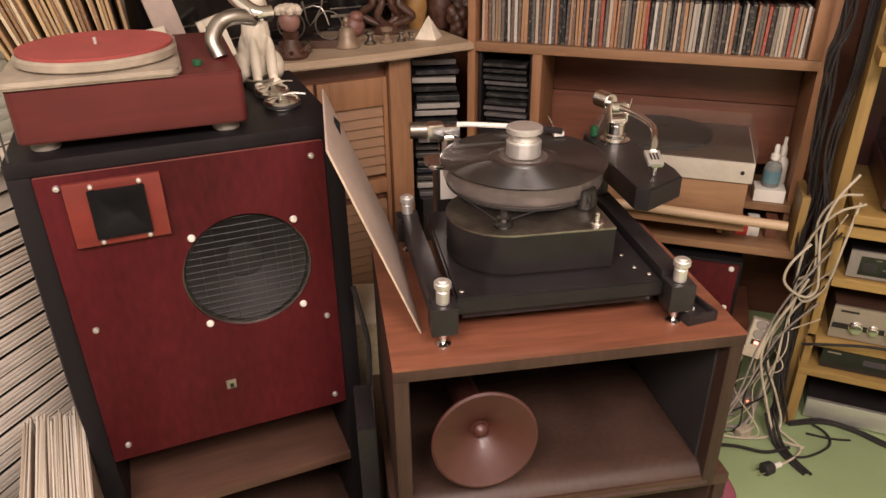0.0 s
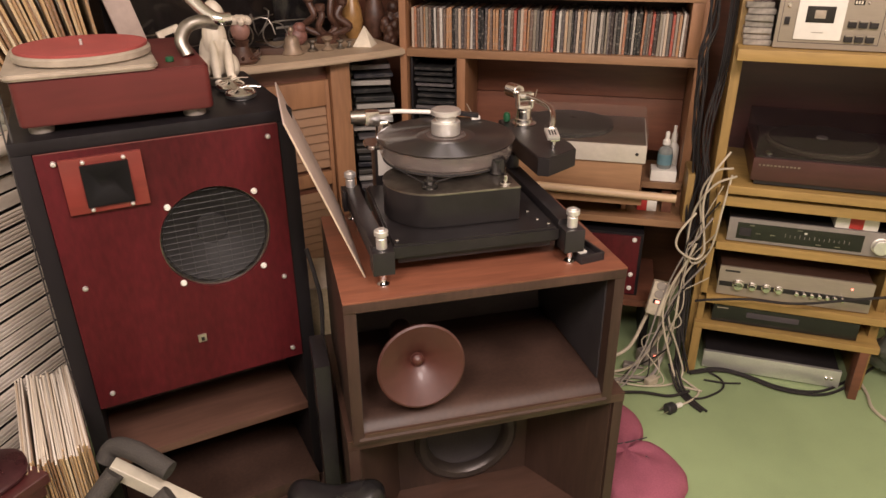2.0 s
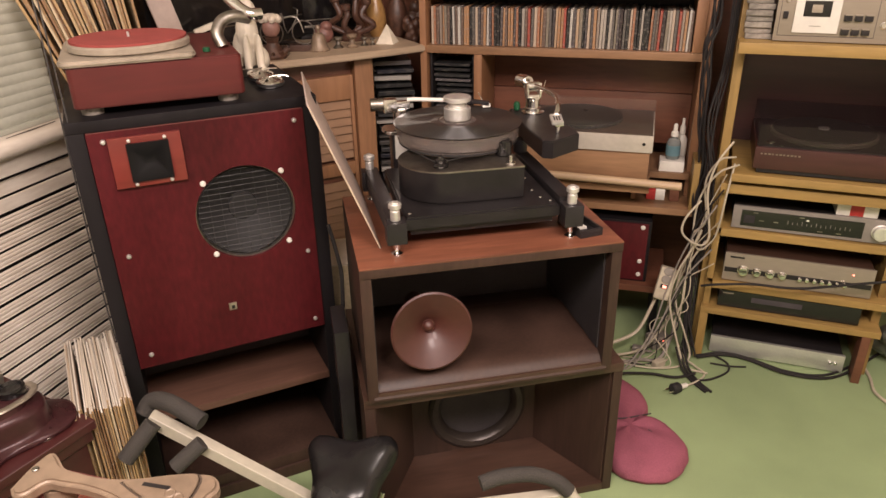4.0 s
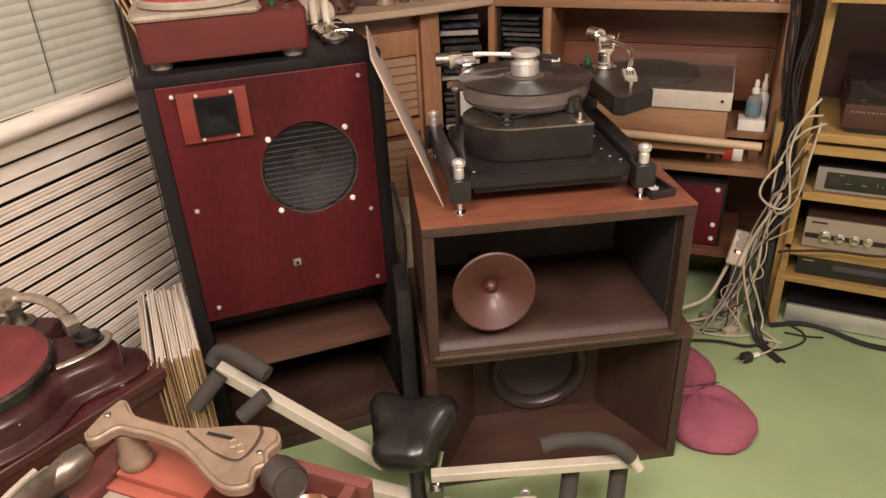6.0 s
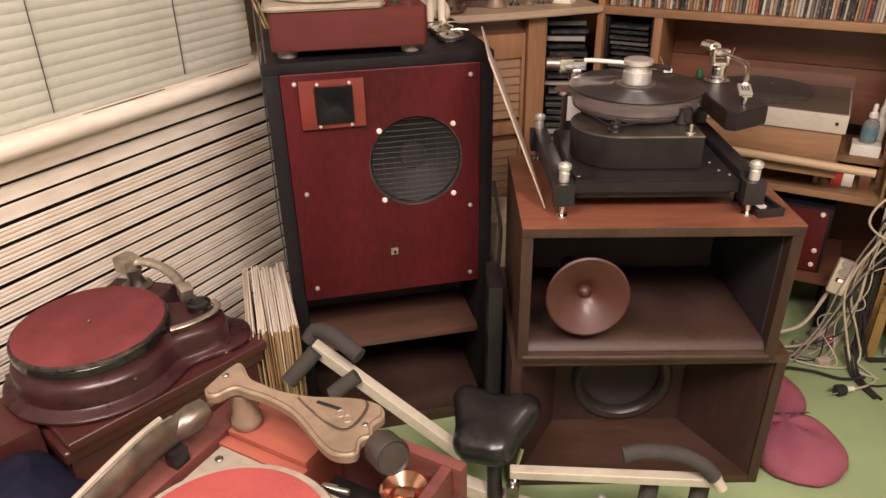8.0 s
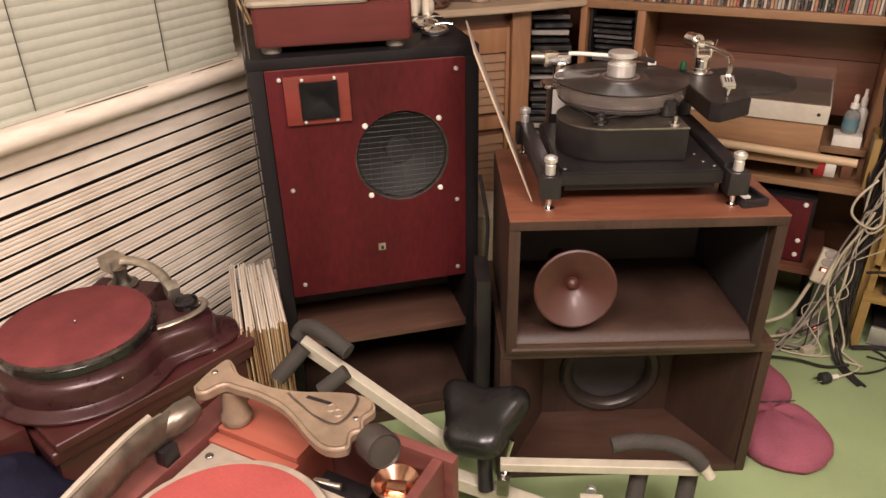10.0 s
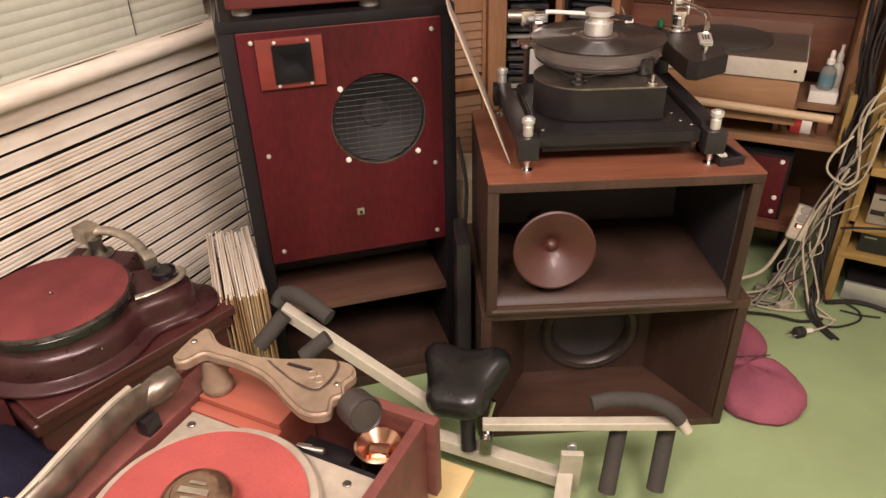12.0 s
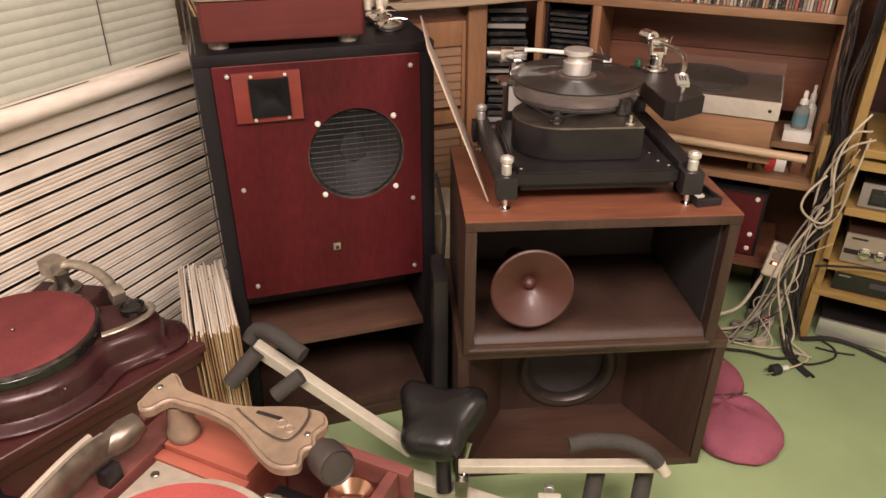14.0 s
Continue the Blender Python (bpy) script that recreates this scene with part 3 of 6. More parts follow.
pl = part("platter", move(lathe([(0.118, 0.124), (0.124, 0.128), (0.124, 0.138), (0.120, 0.142), (0, 0.142)], 64), at(0.146, 0.13, -0.010)), CREAM, rp)
part("mat", move(lathe([(0.119, 0.1422), (0.119, 0.147), (0.03, 0.146), (0, 0.146)], 64), at(0.146, 0.13, -0.010)), RED_MAT, pl, "coral red rubber mat")
part("spindle", cyl(0.146, 0.13, 0.135, 0.147, 0.003), STEEL, pl)
part("jewel", cyl(0.296, 0.06, 0.102, 0.112, 0.008), GREEN, rp, "green pilot jewel")

# ---- belt-drive turntable on the upper cabinet ----
TT = pose(0.038, 1.045, 0.738, 0, 0, 11.6)
tt = thing("belt_turntable", TT, "black belt-drive turntable with clear platter and two tonearms", "turntable")


def corner_post(x, y, h=0.0):
    p = part("corner_post", box(x - 0.021, y - 0.02, 0.030, x + 0.021, y + 0.02, 0.078 + h, 0.003), BLACK, tt)
    part("knob", join(cyl(x, y, 0.078 + h, 0.101, 0.0105), cyl(x, y, 0.101, 0.105, 0.009), cyl(x, y, 0.105, 0.116, 0.0135), cyl(x, y, 0.116, 0.119, 0.008)), STEEL, p, "chrome levelling knob")
    part("spike", move(lathe([(0.011, 0.0), (0.012, 0.004), (0.004, 0.008), (0.007, 0.014), (0.008, 0.031)], 20), at(x, y, 0)), CHROME, p)


for x, y in ((0.0, 0.0), (0.383, 0.0), (-0.015, 0.327), (0.375, 0.345)):
    corner_post(x, y)
part("beam", move(box(-0.015, 0.0, 0.044, 0.015, 0.327, 0.083, 0.003), at(-0.002, 0, 0, 0, 0, 2)), BLACK, tt)
part("beam", box(0.362, 0.02, 0.044, 0.396, 0.345, 0.088, 0.003), BLACK, tt)
ch = part("chassis", prism([(0.022, 0.01), (0.36, 0.01), (0.36, 0.34), (0.022, 0.34)], 0.045, 0.075, 0.004), SATIN, tt, "black lacquered chassis plate")
part("skirt", box(0.035, 0.025, 0.030, 0.35, 0.32, 0.045, 0.002), BLACK, tt)
for x, y in ((0.035, 0.03), (0.345, 0.03), (0.325, 0.10), (0.335, 0.18), (0.04, 0.16), (0.33, 0.055), (0.045, 0.22)):
    part("bolt", cyl(x, y, 0.075, 0.079, 0.0045, 14), CHROME, ch)
# motor block: one round end, one square end
poly = [(0.295, 0.065), (0.295, 0.26)] + [(0.135 + 0.10 * math.cos(radians(a)), 0.165 + 0.10 * math.sin(radians(a))) for a in range(95, 266, 10)]
mb = part("motor_block", prism(poly, 0.0755, 0.148, 0.003), SATIN, tt, "black block housing the motor")
part("edge_strip", prism([(p[0] + 0.0008 * (p[0] - 0.18) / 0.1, p[1] + 0.0008 * (p[1] - 0.165) / 0.1) for p in poly], 0.1455, 0.1488, 0.0005), DULL, mb)
part("pulley", move(lathe([(0.016, 0.148), (0.017, 0.153), (0.011, 0.158), (0.012, 0.164), (0.008, 0.167), (0.006, 0.174), (0.0, 0.175)], 24), at(0.118, 0.105, 0)), BLACK_GLOSS, mb)
part("switch", cyl(0.270, 0.085, 0.148, 0.153, 0.012, 24), CHROME, mb)
part("switch_lever", cyl(0.270, 0.085, 0.153, 0.168, 0.004, 14), CHROME, mb)
part("motor_capsule", cyl(0.272, 0.15, 0.149, 0.185, 0.019, 24, 0.003), BLACK_GLOSS, mb)
PC = at(0.193, 0.268, 0)
sub = part("sub_platter", move(lathe([(0.03, 0.1488), (0.120, 0.1535), (0.137, 0.156), (0.139, 0.159), (0.139, 0.1645), (0.05, 0.1655), (0, 0.1655)], 72), PC), ACRYL, tt)
part("platter", move(lathe([(0.05, 0.166), (0.140, 0.1665), (0.144, 0.169), (0.146, 0.176), (0.146, 0.197), (0.143, 0.2), (0, 0.2)], 72), PC), ACRYL, tt, "smoky clear acrylic platter")
part("belt", move(lathe([(0.1393, 0.1585), (0.1403, 0.1585), (0.1403, 0.1625), (0.1393, 0.1625)], 72, hollow=True), PC), RUBBER, sub)
part("belt_run", tube([(0.106, 0.100, 0.161), (0.062, 0.222, 0.161)], 0.0012, 6), RUBBER, sub)
part("belt_run", tube([(0.130, 0.102, 0.161), (0.305, 0.185, 0.161)], 0.0012, 6), RUBBER, sub)
# a record with its grooves and dark label
prof = [(0.1495, 0.2005), (0.1508, 0.2015), (0.1508, 0.2027), (0.148, 0.2032)]
r = 0.146
while r > 0.062:
    prof += [(r, 0.20275), (r - 0.0006, 0.2031)]
    r -= 0.0024
prof += [(0.058, 0.2029), (0.05, 0.2031), (0.0, 0.2031)]
rec = thing("vinyl_record", TT @ PC, "black vinyl record lying on the clear platter", "record")
part("disc", lathe(prof, 96), VINYL, rec)
part("label", cyl(0, 0, 0.2031, 0.2035, 0.05, 48, 0.0001), mat("dark_record_label", (0.05, 0.03, 0.025), 0.5, bump=0.02), rec, "dark paper label")
clampm = thing("record_clamp", TT @ PC, "turned aluminium record clamp on the record", "record clamp")
part("disc", cyl(0, 0, 0.2035, 0.2065, 0.044, 48), ACRYL, clampm, "clear plastic disc")
part("body", cyl(0, 0, 0.2066, 0.236, 0.0315, 48, 0.002), STEEL, clampm)
part("neck", cyl(0, 0, 0.236, 0.247, 0.0225, 40), STEEL, clampm)
part("cap", move(lathe([(0.024, 0.247), (0.0325, 0.251), (0.0325, 0.259), (0.030, 0.261), (0.021, 0.2605), (0, 0.2595)], 48), at(0, 0, 0)), STEEL, clampm)

# rear straight tonearm
ra = part("tonearm_pod", box(0.050, 0.37, 0.0, 0.100, 0.43, 0.15, 0.004), BLACK, tt)
part("card", box(0.056, 0.3645, 0.088, 0.094, 0.3695, 0.149, 0.001), WHITE, ra, "white card behind the rear arm")
part("arm_base", join(prism(rounded(0.030, 0.362, 0.120, 0.432, 0.02), 0.1505, 0.160, 0.003), cyl(0.09, 0.395, 0.13, 0.151, 0.018)), CHROME, ra)
part("arm_pillar", join(cyl(0.075, 0.398, 0.163, 0.205, 0.016, 24), box(0.035, 0.384, 0.200, 0.068, 0.414, 0.234, 0.004), box(0.068, 0.392, 0.205, 0.10, 0.41, 0.226, 0.002)), CHROME, ra)
part("arm_tube", tube([(0.095, 0.400, 0.228), (0.12, 0.396, 0.228), (0.17, 0.385, 0.226), (0.245, 0.372, 0.222)], 0.0052, 12), WHITE, ra, "white straight arm tube")
part("counterweight", move(cyl(0, 0, -0.018, 0.018, 0.016, 24), at(0.022, 0.408, 0.218, 0, 90, -6)), DULL, ra)
part("headshell", move(box(-0.003, -0.008, -0.005, 0.052, 0.008, 0.004, 0.002), at(0.245, 0.372, 0.222, 0, 6, -16)), BLACK, ra)
part("finger_lift", tube([(0.28, 0.362, 0.219), (0.278, 0.378, 0.228), (0.275, 0.39, 0.236)], 0.0012, 6), CHROME, ra)
part("cartridge", box(0.278, 0.355, 0.206, 0.298, 0.371, 0.215, 0.002), WHITE, ra)

# front arm board with the S-shaped arm
bd = part("arm_board", prism([(0.372, 0.30), (0.385, 0.48), (0.460, 0.475), (0.483, 0.25), (0.478, 0.212), (0.395, 0.162), (0.374, 0.175)], 0.124, 0.166, 0.002), SATIN, tt, "black angular arm board")
part("board_pillar", cyl(0.375, 0.345, 0.088, 0.122, 0.018), BLACK, bd)
part("arm_collar", move(lathe([(0.03, 0.166), (0.031, 0.170), (0.022, 0.173), (0.022, 0.18), (0.018, 0.182), (0.018, 0.20), (0.02, 0.202), (0.02, 0.208), (0, 0.209)], 32), at(0.432, 0.425, 0)), CHROME, bd)
part("bearing_yoke", move(join(box(0.352, 0.326, 0.206, 0.358, 0.346, 0.244, 0.002), box(0.386, 0.326, 0.206, 0.392, 0.346, 0.244, 0.002), box(0.352, 0.328, 0.206, 0.392, 0.344, 0.213, 0.002), move(cyl(0, 0, -0.016, 0.016, 0.013, 24), at(0.372, 0.336, 0.234, 0, 90, 0))), at(0.060, 0.090, 0)), CHROME, bd)
part("counterweight", move(cyl(0, 0, -0.02, 0.02, 0.017, 28), at(0.419, 0.466, 0.240, 90, 0, 20)), CHROME, bd, "chrome counterweight")
part("arm_tube", tube([(0.421, 0.455, 0.238), (0.434, 0.415, 0.237), (0.448, 0.36, 0.236), (0.452, 0.305, 0.233), (0.440, 0.262, 0.224), (0.428, 0.238, 0.208)], 0.0062, 12), CHROME, bd, "chrome S-shaped arm tube")
part("headshell", move(box(-0.014, -0.02, -0.004, 0.014, 0.018, 0.004, 0.002), at(0.424, 0.226, 0.200, 18, 0, -8)), STEEL, bd, "pale slotted headshell")
for k in (-1, 0, 1):
    part("slot", move(box(-0.0015, -0.010, 0.004, 0.0015, 0.008, 0.0048, 0.0003), at(0.424 + 0.006 * k, 0.226 - 0.0008 * k, 0.200, 18, 0, -8)), BLACK, bd)
part("arm_rest", join(cyl(0.428, 0.225, 0.166, 0.186, 0.006, 16), box(0.418, 0.216, 0.184, 0.440, 0.234, 0.190, 0.002)), CHROME, bd)
part("lift_lever", tube([(0.455, 0.44, 0.20), (0.475, 0.465, 0.222), (0.485, 0.48, 0.235)], 0.0016, 8), CHROME, bd)
part("bias_wire", tube([(0.42, 0.40, 0.18), (0.385, 0.365, 0.178)], 0.0012, 6), CHROME, bd)
part("green_stopper", move(lathe([(0.004, 0), (0.008, 0.003), (0.009, 0.014), (0.007, 0.022), (0, 0.026)], 16), at(0.398, 0.455, 0.166)), GREEN, bd, "small green glass stopper")
tray = thing("stylus_tray", CAB @ at(0.505, 0.085, 0.738, 0, 0, 10), "small black tray holding a white card", "tray")
part("tray_base", box(-0.028, -0.05, 0, 0.028, 0.05, 0.006, 0.001), BLACK, tray)
for a in ((-0.028, -0.05, -0.023, 0.05), (0.023, -0.05, 0.028, 0.05), (-0.023, -0.05, 0.023, -0.045), (-0.023, 0.045, 0.023, 0.05)):
    part("tray_wall", box(a[0], a[1], 0.006, a[2], a[3], 0.018, 0.001), BLACK, tray)
part("card", box(-0.02, -0.02, 0.0065, 0.006, 0.035, 0.012, 0.001), WHITE, tray)

# record sleeve leaning outwards against the loudspeaker
a, b, c = Vector((0.003, 1.072, 0.741)), Vector((-0.119, 1.052, 1.058)), Vector((-0.192, 1.400, 1.052))
ux = (b - a).normalized()
uy = (c - b)
uy = (uy - ux * uy.dot(ux)).normalized()
uz = ux.cross(uy)
m = Matrix((ux, uy, uz)).transposed().to_4x4()
m.translation = a
sl = thing("record_sleeve", m, "thin pale record sleeve leaning against the loudspeaker", "record sleeve")
part("cover", box(0, 0, 0, 0.340, 0.352, 0.0035, 0.001), CARD, sl)
part("inner_edge", box(0.003, -0.0006, 0.001, 0.337, 0.002, 0.0025, 0), PAPER, sl)

# ---- unit with the discs ----
cu = thing("disc_shelf_unit", CDU, "honey oak shelf unit holding discs above a bench", "shelf unit")
part("shelf_board", box(0.0, 0.0, 0.952, 0.892, 0.22, 0.977, 0.002), OAK, cu)
part("shelf_board", box(0.0, 0.0, 1.135, 0.892, 0.22, 1.155, 0.002), OAK, cu)
part("side_panel", box(-0.022, -0.003, 0.0, 0.0, 0.40, 1.6, 0.002), OAK_Z, cu)
part("side_panel", box(0.858, 0.002, 0.978, 0.89, 0.22, 1.134, 0.002), OAK_Z, cu)
part("side_panel", box(0.892, 0.03, 0.46, 0.918, 0.40, 1.6, 0.002), OAK_Z, cu)
part("divider", box(0.165, 0.002, 0.60, 0.192, 0.22, 0.951, 0.002), OAK_Z, cu)
part("back_board", box(0.0, 0.23, 0.80, 0.89, 0.25, 0.951, 0.001), PANEL, cu)
part("back_board", box(0.0, 0.226, 0.62, 0.89, 0.25, 0.798, 0.001), PANEL, cu)
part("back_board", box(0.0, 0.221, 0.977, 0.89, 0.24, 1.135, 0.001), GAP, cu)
part("bench_top", box(0.30, -0.155, 0.563, 0.775, 0.23, 0.584, 0.002), OAK, cu)
part("bench_top", box(0.775, 0.005, 0.563, 0.90, 0.23, 0.584, 0.002), OAK, cu)
part("bench_floor", box(0.19, -0.10, 0.475, 0.93, 0.25, 0.497, 0.002), OAK, cu)
part("bench_side", box(0.905, -0.10, 0.498, 0.925, 0.03, 0.655, 0.002), PINE_Z, cu)
part("bench_divider", box(0.72, -0.04, 0.498, 0.735, 0.2, 0.584, 0.001), OAK_Z, cu)

bm = join(box(-0.0045, 0.0, 0.0, 0.0045, 0.14, 0.124, 0.0008, 1))
cdm = mesh_of("compact_disc", bm, CD)
x = 0.012
rng = random.Random(4)
while x < 0.848:
    w = rng.choice((0.0088, 0.0088, 0.0088, 0.0098, 0.0072, 0.0105))
    ob = new("compact_disc", cdm)
    ob.matrix_basis = CDU @ at(x + w / 2, 0.022 + rng.uniform(-0.004, 0.006), 0.9775, 0, rng.uniform(-0.9, 0.9), 0) @ Matrix.Diagonal((w / 0.0098, 1, rng.uniform(0.97, 1.01), 1))
    tagged(ob, "slim disc case with a printed spine standing on the shelf", "disc case", "disc cases in the row")
    x += w + 0.0006
flat = box(-0.064, 0.0, 0.0, 0.064, 0.125, 0.0098, 0.001, 1)
cdf = mesh_of("tape_case", flat, CD)
CDK = spine_mat("dark_case_spine", [(0.02, 0.02, 0.02), (0.30, 0.28, 0.25), (0.03, 0.03, 0.03), (0.10, 0.09, 0.09), (0.02, 0.02, 0.025), (0.05, 0.045, 0.04)], 0.35, 0.1)
cdf.materials[0] = CDK
for k in range(11):
    ob = new("tape_case", cdf)
    ob.matrix_basis = CDU @ at(0.084 + rng.uniform(-0.004, 0.004), 0.03 + rng.uniform(-0.01, 0.02), 0.72 + 0.0185 * k)
    tagged(ob, "dark plastic disc case lying in the small rack", "disc case", "cases in the small rack")
hold = thing("case_rack", CDU @ at(0.084, 0, 0), "black slotted rack for disc cases in the shelf compartment", "rack")
part("rack_side", box(-0.078, 0.02, 0.606, -0.071, 0.2, 0.948, 0.001), BLACK, hold)
part("rack_side", box(0.071, 0.02, 0.606, 0.078, 0.2, 0.948, 0.001), BLACK, hold)
part("rack_base", box(-0.071, 0.02, 0.606, 0.071, 0.2, 0.719, 0.001), BLACK, hold)

# pale turntable under a clear lid, on a wooden box
wt = thing("silver_turntable", CDU @ at(0.36, -0.160, 0.5845), "low silver-grey turntable under a clear lid on wooden box", "turntable")
part("wooden_box", box(0.0, 0.01, 0.0, 0.405, 0.30, 0.113, 0.003), OAK, wt)
part("plinth", box(0.0, 0.0, 0.1135, 0.412, 0.31, 0.168, 0.003), mat("pale_aluminium_plinth", (0.52, 0.47, 0.40), 0.38, 0.2, vary=0.15, bump=0.03), wt, "silver plinth with a plain front")
part("platter", cyl(0.17, 0.16, 0.1712, 0.185, 0.14, 56), BLACK, wt)
# brown sheet paints the dark reflection on the clear lid
part("deck_top", box(0.004, 0.004, 0.1682, 0.408, 0.306, 0.171, 0.001), BROWN, wt)
for b_ in ((0.0, 0.0, 0.412, 0.003), (0.0, 0.307, 0.412, 0.31), (0.0, 0.003, 0.003, 0.307), (0.409, 0.003, 0.412, 0.307)):
    part("lid_wall", box(b_[0], b_[1], 0.1685, b_[2], b_[3], 0.205, 0), CLEAR, wt)
part("lid_top", box(0, 0, 0.205, 0.412, 0.31, 0.208, 0), CLEAR, wt)
part("knob", move(cyl(0, 0, 0, 0.004, 0.005, 14), at(0.385, -0.0005, 0.142) @ FRONT), BLACK, wt)
rod = solid("wooden_dowel", tube([(0.36, -0.172, 0.612), (0.870, -0.185, 0.606)], 0.0125, 16), mat("pale_dowel_wood", (0.44, 0.31, 0.19), 0.5, vary=0.2, scale=8, bump=0.06, stretch=GRAIN_X), CDU, "round wooden dowel lying along the bench front", "dowel")
bt = thing("spray_bottle", CDU @ at(0.842, 0.05, 0.5845), "small clear spray bottle with white cap", "bottle")
part("stand_box", box(-0.04, -0.035, 0, 0.04, 0.03, 0.036, 0.003), WHITE, bt)
part("bottle_body", move(lathe([(0.021, 0.0365), (0.023, 0.042), (0.023, 0.09), (0.019, 0.102), (0.010, 0.108), (0.010, 0.113), (0, 0.113)], 28), at(0, 0, 0)), mat("clear_bottle", (0.30, 0.32, 0.30), 0.1, bump=0, alpha=0.6), bt)
part("bottle_label", move(lathe([(0.0233, 0.05), (0.0236, 0.05), (0.0236, 0.085), (0.0233, 0.085)], 28, hollow=True), at(0, 0, 0)), BLUE, bt, "blue printed label")
part("cap", move(lathe([(0.011, 0.113), (0.013, 0.115), (0.012, 0.128), (0.007, 0.132), (0.007, 0.150), (0.005, 0.156), (0, 0.157)], 20), at(0, 0, 0)), WHITE, bt)
b2 = thing("spray_bottle", CDU @ at(0.868, 0.11, 0.5845), "small bottle with white pump behind the first one", "bottle")
part("bottle_body", move(lathe([(0.018, 0.0), (0.019, 0.004), (0.019, 0.09), (0.009, 0.105), (0, 0.105)], 24), at(0, 0, 0)), WHITE, b2)
part("cap", move(lathe([(0.008, 0.105), (0.010, 0.108), (0.009, 0.13), (0.005, 0.14), (0.005, 0.16), (0, 0.161)], 16), at(0, 0, 0)), WHITE, b2)
for k, (x, mt) in enumerate(((0.77, RED), (0.80, WHITE), (0.845, PANEL))):
    solid("small_box", box(0, 0, 0, 0.03, 0.06, 0.035 + 0.008 * k, 0.002), mt, CDU @ at(x, -0.03, 0.4975), ("small red carton on the bench floor", "small white carton on the bench floor", "small brown carton on the bench floor")[k], "carton")

# a second red loudspeaker under the bench, on a low shelf
rs = thing("small_loudspeaker", CDU @ at(0.60, 0.0, 0), "dark red loudspeaker standing under the bench", "loudspeaker")
part("cabinet", box(-0.12, -0.09, 0.215, 0.20, 0.18, 0.44, 0.003), BLACK_WOOD, rs)
fp = part("front_panel", box(-0.11, -0.096, 0.222, 0.19, -0.09, 0.432, 0.002), CHERRY, rs)
for x, z in ((0.172, 0.42), (0.172, 0.245), (0.172, 0.295)):
    screw(fp, x, -0.096, z, 0.008, WHITE)
part("low_shelf", box(-0.2, -0.12, 0.19, 0.26, 0.2, 0.214, 0.002), PANEL, rs)
part("leg", box(0.225, -0.10, 0, 0.25, 0.18, 0.189, 0.002), BLACK_WOOD, rs)
part("leg", box(-0.19, -0.10, 0, -0.165, 0.18, 0.189, 0.002), BLACK_WOOD, rs)

# ---- corner counter with louvred doors ----
CT = pose(0.083, 2.168, 0, 0, 0, 28)   # its right front end; x runs towards the window as negatives
ct = thing("corner_counter", CT, "curved wooden corner counter with louvred cupboard doors", "cupboard")
poly = [(0.0, 0.0)] + [(-0.05 - 0.06 * k, -0.022 * math.sin(math.pi * (k + 0.5) / 12.0) - 0.004 * k * 0) for k in range(12)] + [(-0.78, 0.06), (-0.27, 0.52), (0.0, 0.57)]
part("worktop", prism(poly, 0.958, 0.980, 0.004), mat("worn_counter_wood", (0.38, 0.285, 0.195), 0.45, vary=0.35, scale=6, bump=0.1, stretch=GRAIN_X), ct, "worn pale wooden worktop")
part("cupboard_body", box(-0.70, 0.075, 0.0, -0.18, 0.14, 0.957, 0.002), PANEL, ct)
part("post", box(-0.245, 0.035, 0.0, -0.18, 0.08, 0.957, 0.003), OAK_Z, ct)
for (x0, x1) in ((-0.45, -0.248), (-0.66, -0.46)):
    dr = part("louvred_door", join(box(x0, 0.05, 0.05, x0 + 0.035, 0.07, 0.90, 0.002), box(x1 - 0.013, 0.05, 0.05, x1, 0.07, 0.90, 0.002), box(x0 + 0.035, 0.05, 0.82, x1 - 0.013, 0.07, 0.90, 0.002), box(x0 + 0.035, 0.05, 0.555, x1 - 0.013, 0.07, 0.60, 0.002), box(x0 + 0.035, 0.05, 0.05, x1 - 0.013, 0.07, 0.12, 0.002)), OAK_Z, ct)
    lm = mesh_of("louvre", box(x0 + 0.033, -0.017, -0.003, x1 - 0.012, 0.017, 0.003, 0.001, 1), OAK)
    for k in range(24):
        z = 0.135 + 0.029 * k
        if 0.54 < z < 0.615:
            continue
        ob = new("louvre", lm)
        ob.parent = dr
        ob.matrix_basis = at(0, 0.063, z, 74)
# dark board stands in for the shade deep in the niche
part("niche_back", box(-0.18, 0.30, 0.0, 0.0, 0.34, 0.957, 0), GAP, ct)
for k in range(17):
    ob = new("tape_case", cdf)
    ob.matrix_basis = CT @ at(-0.085 + rng.uniform(-0.006, 0.006), 0.07 + rng.uniform(-0.01, 0.015), 0.5 + 0.0255 * k, 0, 0, -22 + rng.uniform(-4, 4)) @ Matrix.Diagonal((1.0, 1, rng.uniform(0.8, 1.6), 1))
    tagged(ob, "dark disc case in the tall stack under the counter", "disc case", "stacked disc cases")
tw_ = thing("case_tower", CT @ at(-0.085, 0.08, 0), "narrow black tower under the stack of disc cases", "rack")
part("tower_post", box(-0.056, 0.09, 0, 0.056, 0.11, 0.95, 0.001), BLACK, tw_)
part("tower_base", box(-0.056, -0.02, 0, 0.056, 0.09, 0.499, 0.002), BLACK, tw_)

# ---- equipment rack ----
RK = pose(0.985, 1.735, 0, 0, 0, -20.5)
rk = thing("equipment_rack", RK, "yellow pine stepped rack full of hi-fi equipment", "rack")
part("side_panel", box(-0.018, 0.06, 0.0, 0.008, 0.36, 1.5, 0.002), PINE_Z, rk)
part("side_panel", box(0.50, 0.06, 0.0, 0.524, 0.36, 1.5, 0.002), PINE_Z, rk)
